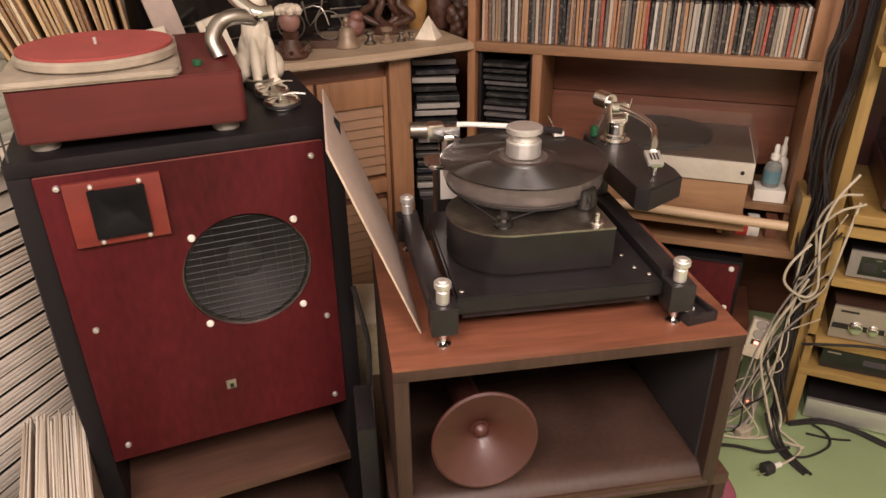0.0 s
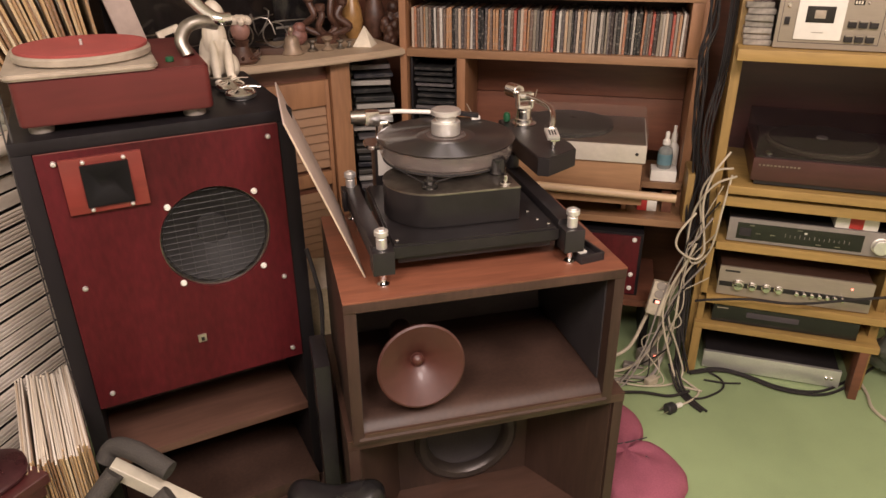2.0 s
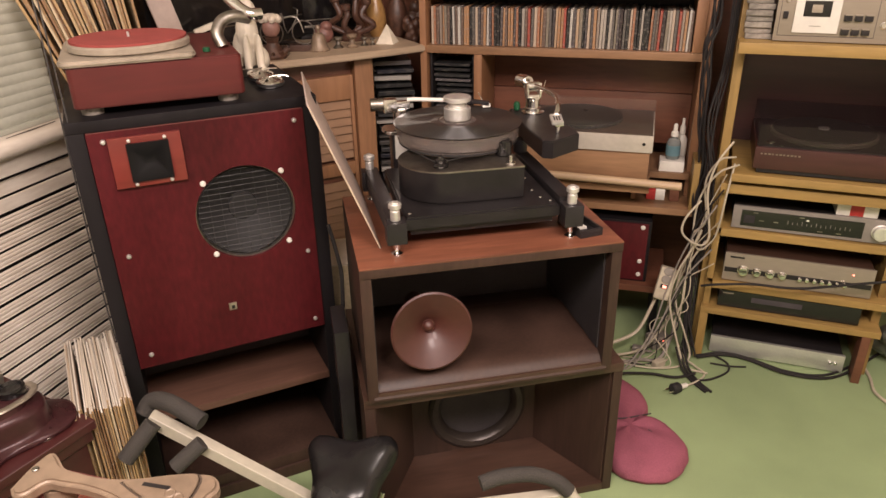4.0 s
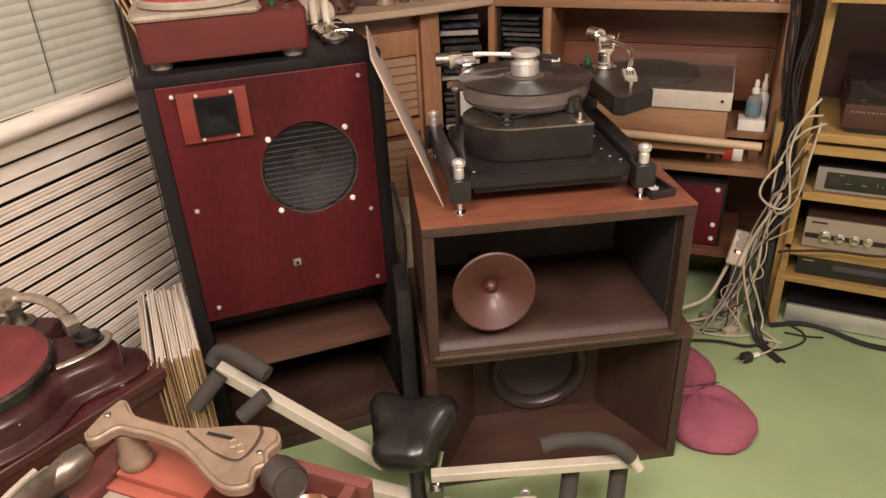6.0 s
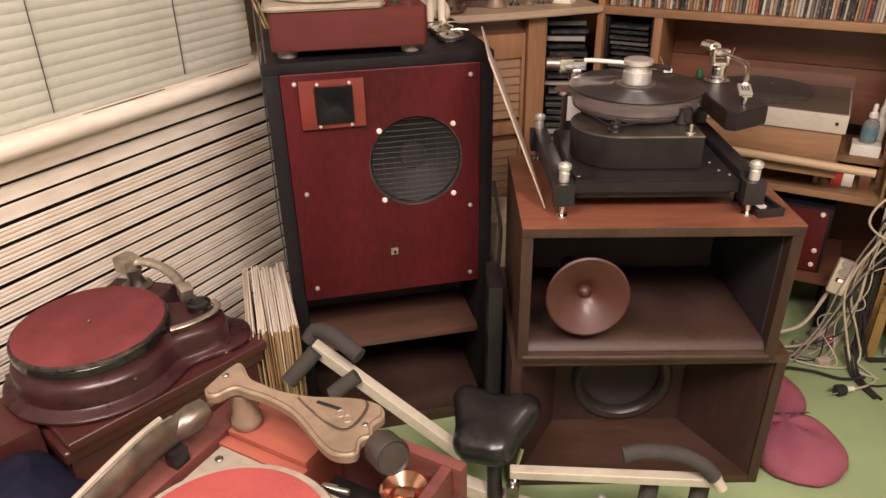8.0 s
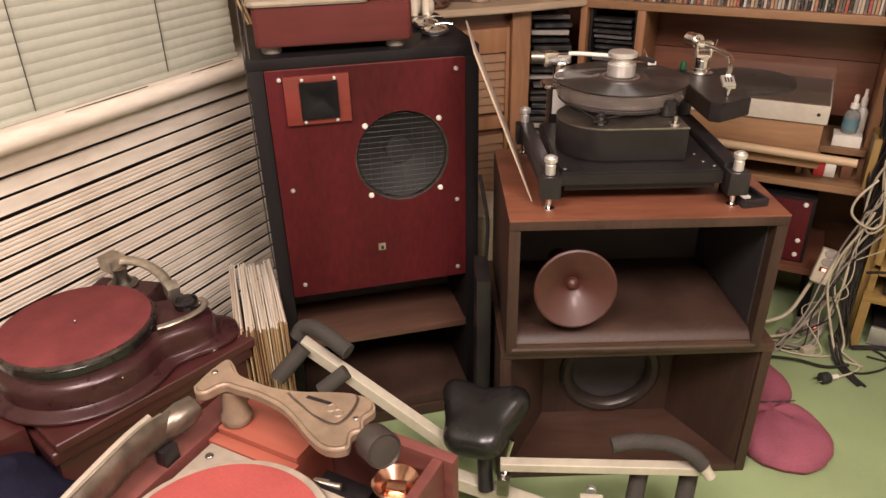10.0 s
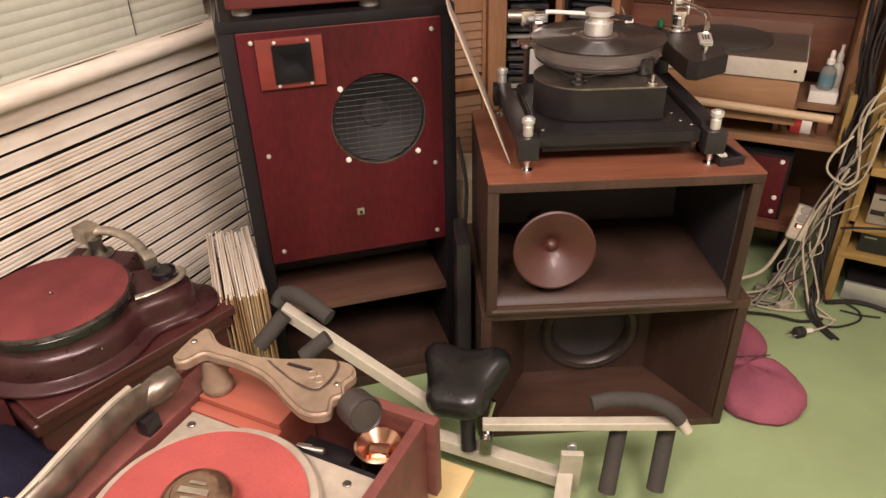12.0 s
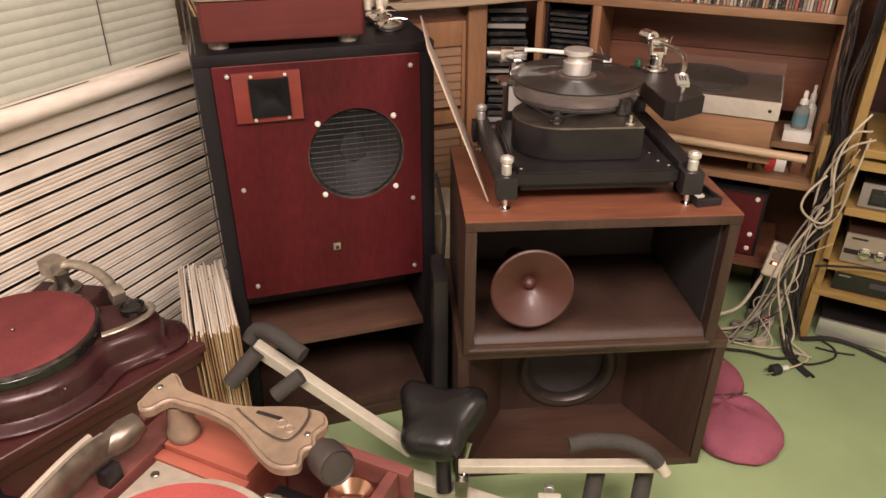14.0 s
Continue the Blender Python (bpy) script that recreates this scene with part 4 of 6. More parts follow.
for z, y, x0, x1, t in ((0.172, 0.0, -0.004, 0.524, 0.022), (0.262, 0.012, 0.02, 0.535, 0.024), (0.445, 0.02, 0.02, 0.545, 0.026), (0.60, -0.01, -0.002, 0.56, 0.03), (0.647, -0.035, 0.022, 0.56, 0.024), (1.018, -0.035, -0.015, 0.58, 0.03)):
    part("shelf", box(x0, y, z, x1, 0.34, z + t, 0.003), PINE, rk)
part("front_leg", box(-0.004, 0.0, 0.0, 0.022, 0.06, 0.172, 0.002), PINE_Z, rk)
part("front_leg", box(0.475, 0.0, 0.0, 0.50, 0.06, 0.172, 0.002), PANEL, rk)
for z0, z1, y in ((0.194, 0.262, 0.02), (0.286, 0.445, 0.03), (0.471, 0.60, 0.02)):
    part("cheek", box(0.0, y, z0, 0.02, 0.06, z1, 0.002), PINE_Z, rk)
part("back_panel", box(0.02, 0.34, 0.0, 0.50, 0.36, 1.5, 0), MAHOGANY, rk, "dark maroon back board")

am = thing("power_amplifier", RK @ at(0.05, 0.04, 0), "flat silver power amplifier standing on the carpet", "amplifier")
part("case", box(0, 0.012, 0.012, 0.40, 0.28, 0.064, 0.002), BLACK, am)
part("front_plate", box(-0.005, 0, 0.006, 0.405, 0.012, 0.068, 0.002), STEEL, am, "silver front plate")
for x in (0.365, 0.38):
    part("button", move(cyl(0, 0, 0, 0.006, 0.005, 12), at(x, 0, 0.038) @ FRONT), CHROME, am)
for x in (0.02, 0.38):
    part("foot", cyl(x, 0.05, 0, 0.012, 0.012, 16), BLACK, am)
bk = thing("black_component", RK @ at(0.045, 0.02, 0.1945), "slim black hi-fi component on the lowest shelf", "component")
part("case", box(0, 0.008, 0.004, 0.415, 0.28, 0.062, 0.002), BLACK, bk)
part("front_plate", box(0, 0, 0.004, 0.415, 0.008, 0.062, 0.002), BLACK_GLOSS, bk)
part("display", box(0.10, -0.001, 0.03, 0.25, 0, 0.048, 0.0004), GAP, bk)
part("lettering_bar", box(0.012, -0.001, 0.051, 0.045, 0, 0.055, 0.0003), SILVER, bk)
part("foot", box(0.03, 0.02, 0, 0.38, 0.2, 0.004, 0), RUBBER, bk)

a2 = thing("stereo_amplifier", RK @ at(0.05, 0.03, 0.2865), "silver integrated amplifier with a row of knobs", "amplifier")
part("case", box(0, 0.01, 0.006, 0.42, 0.28, 0.098, 0.002), BROWN, a2)
part("front_plate", box(-0.004, 0, 0.004, 0.424, 0.01, 0.10, 0.002), SILVER, a2)
part("black_band", box(0.0, -0.0012, 0.034, 0.42, 0, 0.05, 0.0003), BLACK, a2)
part("lettering_bar", box(0.012, -0.001, 0.084, 0.055, 0, 0.09, 0.0003), BLACK, a2)
for x, r in ((0.055, 0.0145), (0.095, 0.011), (0.135, 0.011), (0.17, 0.010)):
    part("knob", move(join(cyl(0, 0, 0, 0.016, r, 24), cyl(0, 0, 0, 0.003, r + 0.003, 24)), at(x, -0.001, 0.045) @ FRONT), CHROME, a2)
for k in range(7):
    part("button", move(cyl(0, 0, 0, 0.014, 0.0065, 16), at(0.22 + 0.021 * k, -0.001, 0.042) @ FRONT), CHROME, a2)
part("pilot_lamp", move(cyl(0, 0, 0, 0.002, 0.003, 10), at(0.365, -0.001, 0.078) @ FRONT), GLOW, a2, "small red pilot lamp")
for x in (0.03, 0.39):
    part("foot", cyl(x, 0.05, 0, 0.006, 0.012, 16), RUBBER, a2)

a1 = thing("radio_tuner", RK @ at(0.05, 0.03, 0.4715), "grey stereo tuner with a black dial window", "tuner")
part("case", box(0, 0.01, 0.006, 0.47, 0.28, 0.075, 0.002), BLACK, a1)
part("front_plate", box(-0.003, 0, 0.004, 0.473, 0.01, 0.078, 0.002), TUNER, a1)
part("dial_window", box(0.022, -0.0012, 0.014, 0.36, 0, 0.066, 0.0003), BLACK_GLOSS, a1)
part("tuning_knob", move(join(cyl(0, 0, 0, 0.018, 0.022, 28), cyl(0, 0, 0, 0.002, 0.025, 28)), at(0.405, -0.001, 0.04) @ FRONT), STEEL, a1)
part("dial_light", box(0.205, -0.002, 0.050, 0.212, -0.0012, 0.055, 0.0002), WHITE, a1)
for k in range(14):
    part("dial_mark", box(0.155 + 0.013 * k, -0.0016, 0.034, 0.1565 + 0.013 * k, -0.0012, 0.034 + (0.008 if k % 3 else 0.012), 0.0001), TUNER, a1)
for x, z in ((0.055, 0.058), (0.075, 0.034), (0.115, 0.034), (0.185, 0.058), (0.24, 0.020), (0.29, 0.020)):
    part("dial_lettering_bar", box(x, -0.0016, z, x + 0.014, -0.0012, z + 0.0025, 0.0001), DULL, a1)
part("meter_window", box(0.030, -0.0018, 0.024, 0.062, -0.0012, 0.050, 0.0002), NEAR_BLACK, a1)
for x in (0.03, 0.44):
    part("foot", cyl(x, 0.05, 0, 0.006, 0.012, 16), RUBBER, a1)
cr = thing("striped_carton", RK @ at(0.33, 0.04, 0.5498), "white carton with a red stripe on the tuner", "carton")
part("carton_body", box(0, 0, 0, 0.11, 0.10, 0.042, 0.001), WHITE, cr)
part("stripe", box(0.036, -0.0008, 0.001, 0.072, 0.1008, 0.0428, 0.0003), RED, cr, "red printed stripe")

t2 = thing("lidded_turntable", RK @ at(0.075, -0.015, 0.6715), "dark red-brown turntable under a smoky lid", "turntable")
part("plinth", box(0, 0, 0.016, 0.46, 0.33, 0.082, 0.004), mat("dark_rosewood", (0.060, 0.020, 0.017), 0.35, vary=0.4, bump=0.05, stretch=GRAIN_X), t2)
for x in (0.04, 0.42):
    for y in (0.04, 0.29):
        part("foot", cyl(x, y, 0, 0.016, 0.02, 20), RUBBER, t2)
part("deck_top", box(0.006, 0.006, 0.0822, 0.454, 0.324, 0.086, 0.001), BLACK, t2)
p2 = part("platter", cyl(0.19, 0.165, 0.086, 0.10, 0.148, 64, 0.003), mat("grey_platter_rim", (0.12, 0.10, 0.08), 0.4, 0.3), t2)
part("mat", cyl(0.19, 0.165, 0.1002, 0.104, 0.142, 64), RUBBER, p2)
part("spindle_cap", cyl(0.19, 0.165, 0.104, 0.109, 0.016, 24), STEEL, p2)
part("speed_knob", cyl(0.04, 0.03, 0.086, 0.092, 0.013, 24), CHROME, t2)
part("speed_knob", cyl(0.375, 0.055, 0.086, 0.094, 0.010, 24), CHROME, t2)
part("tonearm", tube([(0.40, 0.27, 0.12), (0.40, 0.15, 0.118), (0.38, 0.08, 0.112)], 0.005, 10), CHROME, t2)
part("tonearm_base", cyl(0.40, 0.26, 0.086, 0.115, 0.024, 24), BLACK, t2)
for b_ in ((0.002, 0.004, 0.458, 0.007), (0.002, 0.007, 0.005, 0.323), (0.455, 0.007, 0.458, 0.323), (0.002, 0.323, 0.458, 0.326)):
    part("lid_wall", box(b_[0], b_[1], 0.0865, b_[2], b_[3], 0.145, 0), SMOKE, t2)
part("lid_top", box(0.002, 0.004, 0.1455, 0.458, 0.326, 0.1485, 0), SMOKE, t2)
for k in range(11):
    part("lettering_bar", box(0.016 + 0.010 * k, -0.0008, 0.060, 0.021 + 0.010 * k + 0.001 * (k % 3), 0.0, 0.0645, 0.0001), DULL, t2)
# black block fills the space under the plinth in place of shade
part("plinth_shadow_gap", box(0.012, 0.006, 0.004, 0.448, 0.322, 0.0158, 0.0), BLACK, t2)

dk = thing("cassette_deck", RK @ at(0.072, 0.0, 1.0485) @ Matrix.Diagonal((1.06, 1, 1.18, 1)), "champagne-silver cassette deck with a cassette window", "cassette deck")
part("case", box(0, 0.012, 0.004, 0.43, 0.28, 0.125, 0.002), BLACK, dk)
part("front_plate", box(-0.004, 0, 0.002, 0.434, 0.012, 0.128, 0.002), SILVER, dk)
dr = part("cassette_door", box(0.038, -0.006, 0.022, 0.142, 0, 0.112, 0.002), WHITE, dk, "pale cassette door")
part("window", box(0.058, -0.0072, 0.058, 0.120, -0.006, 0.092, 0.0004), BLACK_GLOSS, dr)
part("cassette_label", box(0.076, -0.0078, 0.067, 0.10, -0.0072, 0.084, 0.0002), CREAM, dr)
part("lettering_bar", box(0.076, -0.0066, 0.038, 0.102, -0.006, 0.037, 0.0002), DULL, dr)
part("power_key", box(0.012, -0.006, 0.052, 0.024, 0, 0.068, 0.001), BLACK, dk)
part("jack_socket", move(join(cyl(0, 0, 0, 0.003, 0.0058, 16), cyl(0, 0, 0.003, 0.005, 0.004, 16)), at(0.019, 0, 0.092) @ FRONT), CHROME, dk)
for b_ in ((0.005, 0.014, 0.226, 0.0152), (0.005, 0.1148, 0.226, 0.116), (0.005, 0.0152, 0.0062, 0.1148), (0.2248, 0.0152, 0.226, 0.1148)):
    part("seam_line", box(b_[0], -0.0006, b_[1], b_[2], 0.0, b_[3], 0.0001), GAP, dk)
for r_ in range(2):
    for c_ in range(3):
        x = 0.152 + 0.023 * c_ - 0.002 * (1 - r_)
        k_ = part("key", box(x, -0.010, 0.020 + 0.030 * r_, x + 0.018, 0, 0.034 + 0.030 * r_, 0.002), BLACK, dk)
        part("key_top", box(x + 0.0005, -0.0104, 0.0322 + 0.030 * r_, x + 0.0175, -0.004, 0.0346 + 0.030 * r_, 0.0004), SILVER, k_)
part("counter", box(0.156, -0.001, 0.096, 0.178, 0, 0.106, 0.0003), BLACK_GLOSS, dk)
for k in range(3):
    part("counter_digit", box(0.158 + 0.006 * k, -0.0014, 0.098, 0.162 + 0.006 * k, -0.001, 0.104, 0.0001), IVORY, dk)
part("reset_button", move(cyl(0, 0, 0, 0.004, 0.003, 12), at(0.187, 0, 0.101) @ FRONT), CHROME, dk)
for x in (0.242, 0.266, 0.295):
    part("knob", move(join(cyl(0, 0, 0, 0.010, 0.0065, 18), cyl(0, 0, 0, 0.002, 0.0085, 18)), at(x, 0, 0.042) @ FRONT), CHROME, dk)
part("meter", box(0.243, -0.0012, 0.082, 0.325, 0, 0.110, 0.0003), BLACK_GLOSS, dk)
part("meter_scale", box(0.248, -0.0016, 0.094, 0.320, -0.0012, 0.098, 0.0002), DULL, dk)
part("lettering_bar", box(0.036, -0.0008, 0.119, 0.066, 0, 0.1225, 0.0002), DULL, dk)
part("lettering_bar", box(0.075, -0.0008, 0.1195, 0.150, 0, 0.1215, 0.0002), DULL, dk)
cas = mesh_of("tape_cassette", box(0, 0, 0, 0.07, 0.109, 0.0155, 0.002, 1), mat("clear_cassette_case", (0.26, 0.235, 0.20), 0.15, vary=0.5, scale=40, spread=0.4))
for k in range(7):
    ob = new("tape_cassette", cas)
    ob.matrix_basis = RK @ at(-0.005 + rng.uniform(-0.006, 0.004), 0.02 + rng.uniform(-0.005, 0.01), 1.0485 + 0.0158 * k, 0, 0, rng.uniform(-6, 4))
    tagged(ob, "clear cased tape cassette in a stack on the rack", "cassette", "stack of cassettes")

# ---- ornaments on the counter ----
def on_counter(x, y):
    return at(x, y, 0.980)


bl = thing("hand_bell", on_counter(-0.262, 2.095) @ Matrix.Diagonal((1.1, 1.1, 1.1, 1)), "small worn brass hand bell on the counter", "bell")
part("bell_body", lathe([(0.030, 0), (0.032, 0.003), (0.026, 0.012), (0.021, 0.03), (0.019, 0.042), (0.012, 0.05), (0, 0.052)], 28), BRONZE, bl)
part("handle", lathe([(0.004, 0.05), (0.004, 0.058), (0.008, 0.064), (0.006, 0.072), (0, 0.075)], 16), BRONZE, bl)
for k, (x, y, s) in enumerate(((-0.205, 2.135, 1.0), (-0.160, 2.150, 1.15), (-0.122, 2.175, 0.8), (-0.095, 2.19, 0.6))):
    solid("small_cup", move(lathe([(0.016, 0), (0.018, 0.003), (0.008, 0.012), (0.007, 0.022), (0.015, 0.03), (0.015, 0.036), (0.011, 0.034), (0, 0.026)], 24), Matrix.Diagonal((s, s, s, 1))), DULL if k != 1 else BRONZE, on_counter(x, y), "tiny worn metal cup on the counter", "ornament", "tiny metal cups")
bm = bmesh.new()
bmesh.ops.create_cone(bm, segments=4, radius1=0.045, radius2=0.001, depth=0.062, cap_ends=True)
solid("pyramid", bev(move(bm, at(0, 0, 0.031, 0, 0, 30)), 0.001, 1), IVORY, on_counter(-0.047, 2.225), "cream stone pyramid on the counter", "ornament")
def lump(bm, x, y, z, rx, ry, rz, seg=14, rot=0):
    b = bmesh.new()
    bmesh.ops.create_uvsphere(b, u_segments=seg, v_segments=seg - 4, radius=1)
    move(b, at(x, y, z, 0, rot, 0) @ Matrix.Diagonal((rx, ry, rz, 1)))
    return join(bm, b)


bm = bmesh.new()
for k in range(16):
    a = 2.4 * k
    bm = lump(bm, 0.02 * math.cos(a), 0.02 * math.sin(a), 0.026 + 0.03 * math.sin(1.7 * k), 0.016, 0.016, 0.02, 10)
bm = lump(bm, 0, 0, 0.03, 0.026, 0.026, 0.03)
solid("carved_ball", bm, CLAY, on_counter(0.035, 2.33), "knotted brown clay ball on the counter", "ornament")
cn = thing("clay_candlestick", on_counter(-0.175, 2.30), "dark brown clay candlestick with twisted stems", "candlestick")
part("base", lathe([(0.045, 0), (0.047, 0.008), (0.03, 0.022), (0.02, 0.03), (0, 0.032)], 24), CLAY, cn)
for k, (dx, dz) in enumerate(((-0.055, 0.13), (-0.018, 0.10), (0.022, 0.15), (0.055, 0.12))):
    st = part("stem", tube([(dx * 0.2, 0, 0.02), (dx * 1.4, 0.012 * (-1) ** k, 0.05), (dx * 0.7, -0.01, 0.085), (dx, 0, dz)], 0.011, 10), CLAY, cn)
    part("cup", move(lathe([(0.012, 0), (0.017, 0.006), (0.018, 0.024), (0.014, 0.025), (0, 0.016)], 18), at(dx, 0, dz - 0.004)), CLAY, st)
for (x, y, sc, mt, lab) in ((-0.095, 2.38, 1.0, OCHRE, "slender ochre glazed vase on the counter"), (-0.02, 2.39, 1.05, CLAY, "round-bellied dark brown vase on the counter")):
    solid("vase", move(lathe([(0.022, 0), (0.03, 0.02), (0.036, 0.055), (0.033, 0.09), (0.02, 0.13), (0.012, 0.165), (0.015, 0.2), (0.011, 0.2), (0, 0.17)], 28), Matrix.Diagonal((sc, sc, sc, 1))), mt, on_counter(x, y), lab, "vase")
bm = bmesh.new()
for x, z, r in ((0, 0.018, 0.03), (-0.012, 0.05, 0.03), (0.02, 0.055, 0.027), (0.0, 0.09, 0.024)):
    bm = lump(bm, x, 0, z, r, r * 0.8, r)
solid("clay_figure", bm, CLAY, on_counter(0.045, 2.44), "lumpy brown clay ornament on the counter", "ornament")
bm = lump(lump(bmesh.new(), 0, 0, 0.028, 0.036, 0.03, 0.03), 0.012, -0.005, 0.055, 0.022, 0.02, 0.018)
solid("clay_figure", bm, mat("rose_clay", (0.20, 0.09, 0.07), 0.5, vary=0.4, scale=30), on_counter(-0.27, 2.25), "rose-brown clay ornament behind the bell", "ornament")
bk_ = thing("wire_bicycle", on_counter(-0.362, 2.10) @ at(0, 0, 0.0215) @ Matrix.Diagonal((1.15, 1, 1.15, 1)), "small bent-wire bicycle model on the counter", "ornament")
part("wooden_base", box(-0.075, -0.022, -0.0185, 0.075, 0.022, -0.001, 0.002), BROWN, bk_, "dark wooden base")
for x in (-0.045, 0.045):
    part("wire_wheel", move(tube([(0.032 * math.cos(radians(a)), 0, 0.032 + 0.032 * math.sin(radians(a))) for a in range(0, 361, 30)], 0.002, 6, 2), at(x, 0, 0)), DULL, bk_)
part("wire_frame", join(tube([(-0.045, 0, 0.032), (-0.01, 0, 0.07), (0.03, 0, 0.072), (0.045, 0, 0.032)], 0.002, 6, 2), tube([(-0.01, 0, 0.07), (0.0, 0, 0.03), (0.03, 0, 0.072)], 0.002, 6, 2), tube([(0.03, 0, 0.072), (0.034, 0, 0.092), (0.02, 0.015, 0.098)], 0.002, 6, 2), tube([(-0.01, 0, 0.07), (-0.014, 0, 0.085)], 0.0035, 6, 2)), DULL, bk_)
solid("glass_cube", box(-0.018, -0.018, 0, 0.018, 0.018, 0.034, 0.004), GLASS, on_counter(-0.365, 2.02), "small clear glass cube on the counter", "ornament")
fig = thing("clay_figure", on_counter(-0.385, 1.970) @ Matrix.Diagonal((1.25, 1.25, 1.4, 1)), "small rose clay ornament with a pale fluffy top", "ornament")
bm = lathe([(0.030, 0), (0.034, 0.006), (0.022, 0.020), (0.014, 0.034), (0.018, 0.046), (0, 0.050)], 20)
for k in range(9):
    a = 2 * math.pi * k / 9
    bm = join(bm, tube([(0.024 * math.cos(a), 0.024 * math.sin(a), 0.010), (0.040 * math.cos(a), 0.040 * math.sin(a), 0.020)], 0.006, 6, 3, 0.002))
part("base", bm, CLAY, fig, "dark spiky clay base")
part("ball", lump(bmesh.new(), 0, 0, 0.066, 0.022, 0.021, 0.022), mat("pink_clay", (0.26, 0.135, 0.105), 0.55, vary=0.4, scale=40), fig)
bm = bmesh.new()
for k in range(14):
    a = 2.4 * k
    r_ = 0.022 * math.sqrt((k + 0.5) / 14)
    bm = lump(bm, r_ * math.cos(a), r_ * math.sin(a), 0.088 - 8 * r_ * r_, 0.009, 0.009, 0.009, 8)
part("tuft", bm, mat("pale_wool_tuft", (0.55, 0.47, 0.37), 0.9, vary=0.3, scale=60, bump=0.8), fig, "pale woolly tuft")
tv = thing("television", CT @ at(-0.42, 0.36, 0.98), "black television with a thin silver strip", "television")
part("case", box(0.06, 0.0, 0.012, 0.32, 0.10, 0.42, 0.006), BLACK_GLOSS, tv)
part("silver_strip", box(0.07, -0.002, 0.06, 0.31, 0, 0.064, 0.0005), DULL, tv)
part("lettering_bar", box(0.12, -0.0015, 0.036, 0.185, 0, 0.044, 0.0004), DULL, tv)
part("stand", box(0.10, -0.02, 0, 0.28, 0.12, 0.012, 0.003), BLACK, tv)

# ---- on top of the tall loudspeaker ----
bm = bmesh.new()
for l in ((0, 0.012, 0.048, 0.034, 0.042, 0.05, 0), (0, -0.008, 0.085, 0.028, 0.03, 0.048, 0), (0, -0.018, 0.135, 0.022, 0.026, 0.026, 0), (0.0, -0.045, 0.128, 0.013, 0.02, 0.012, 0), (-0.022, -0.008, 0.132, 0.007, 0.012, 0.02, 12), (0.022, -0.008, 0.132, 0.007, 0.012, 0.02, -12), (-0.016, -0.04, 0.04, 0.011, 0.011, 0.048, 0), (0.016, -0.04, 0.04, 0.011, 0.011, 0.048, 0), (-0.018, -0.05, 0.008, 0.012, 0.02, 0.009, 0), (0.018, -0.05, 0.008, 0.012, 0.02, 0.009, 0), (-0.034, 0.01, 0.026, 0.02, 0.036, 0.026, 0), (0.034, 0.01, 0.026, 0.02, 0.036, 0.026, 0)):
    bm = lump(bm, *l[:6], rot=l[6])
solid("plaster_figurine", bm, IVORY, at(-0.358, 1.575, 1.018, 0, 0, 30) @ Matrix.Diagonal((1.0, 1.1, 1.15, 1)), "white plaster seated animal figurine on the loudspeaker", "figurine")
gh = thing("model_gramophone_horn", at(-0.350, 1.335, 1.1205), "chrome swan-neck tube with a black horn bell", "gramophone horn")
part("neck_tube", tube([(0.0, 0.0, 0.0), (-0.012, 0.01, 0.028), (-0.004, 0.03, 0.052), (0.02, 0.05, 0.060), (0.045, 0.075, 0.052)], 0.0135, 16), DULL, gh)
part("cross_tube", tube([(-0.01, 0.10, 0.105), (0.020, 0.085, 0.078), (0.05, 0.07, 0.062), (0.072, 0.085, 0.060)], 0.0135, 16), CHROME, gh)
part("bell", move(lathe([(0.012, 0), (0.016, 0.03), (0.03, 0.06), (0.06, 0.08), (0.062, 0.082), (0.03, 0.066), (0.0, 0.03)], 32), at(-0.01, 0.10, 0.095, -35, -25, 0)), BLACK_GLOSS, gh, "black flared bell")
for k, (x, y, z, rx) in enumerate(((-0.268, 1.392, 1.018, 4), (-0.305, 1.465, 1.018, 6))):
    sb = thing("sound_box", at(x, y, z + 0.002, rx, 0, 30 * k), "chrome gramophone sound box lying on the loudspeaker", "sound box", "chrome sound boxes")
    part("housing", lathe([(0.030, 0), (0.033, 0.003), (0.033, 0.012), (0.029, 0.015), (0.026, 0.0135), (0.012, 0.017), (0.006, 0.022), (0, 0.0225)], 36), CHROME, sb)
    part("needle_arm", tube([(0.0, 0.0, 0.021), (0.02, 0.004, 0.024), (0.042, 0.01, 0.02)], 0.0028, 8), CHROME, sb)
    part("gasket", lathe([(0.0335, 0.005), (0.0345, 0.006), (0.0345, 0.009), (0.0335, 0.010)], 36, hollow=True), RUBBER, sb)
solid("metal_ring", move(lathe([(0.026, 0), (0.03, 0.002), (0.03, 0.018), (0.026, 0.02), (0.024, 0.018), (0.024, 0.002)], 32, hollow=True), at(0, 0, 0)), DULL, at(-0.345, 1.535, 1.018), "short dull metal ring on the loudspeaker", "ring")
LPB = spine_mat("brown_sleeve_edge", [(0.40, 0.26, 0.12), (0.30, 0.18, 0.08), (0.46, 0.33, 0.17), (0.22, 0.12, 0.055), (0.38, 0.25, 0.11), (0.50, 0.40, 0.25)], 0.6)
lpv = mesh_of("record_sleeve", box(-0.003, 0, 0, 0.003, 0.255, 0.30, 0.0008, 1), LPB)
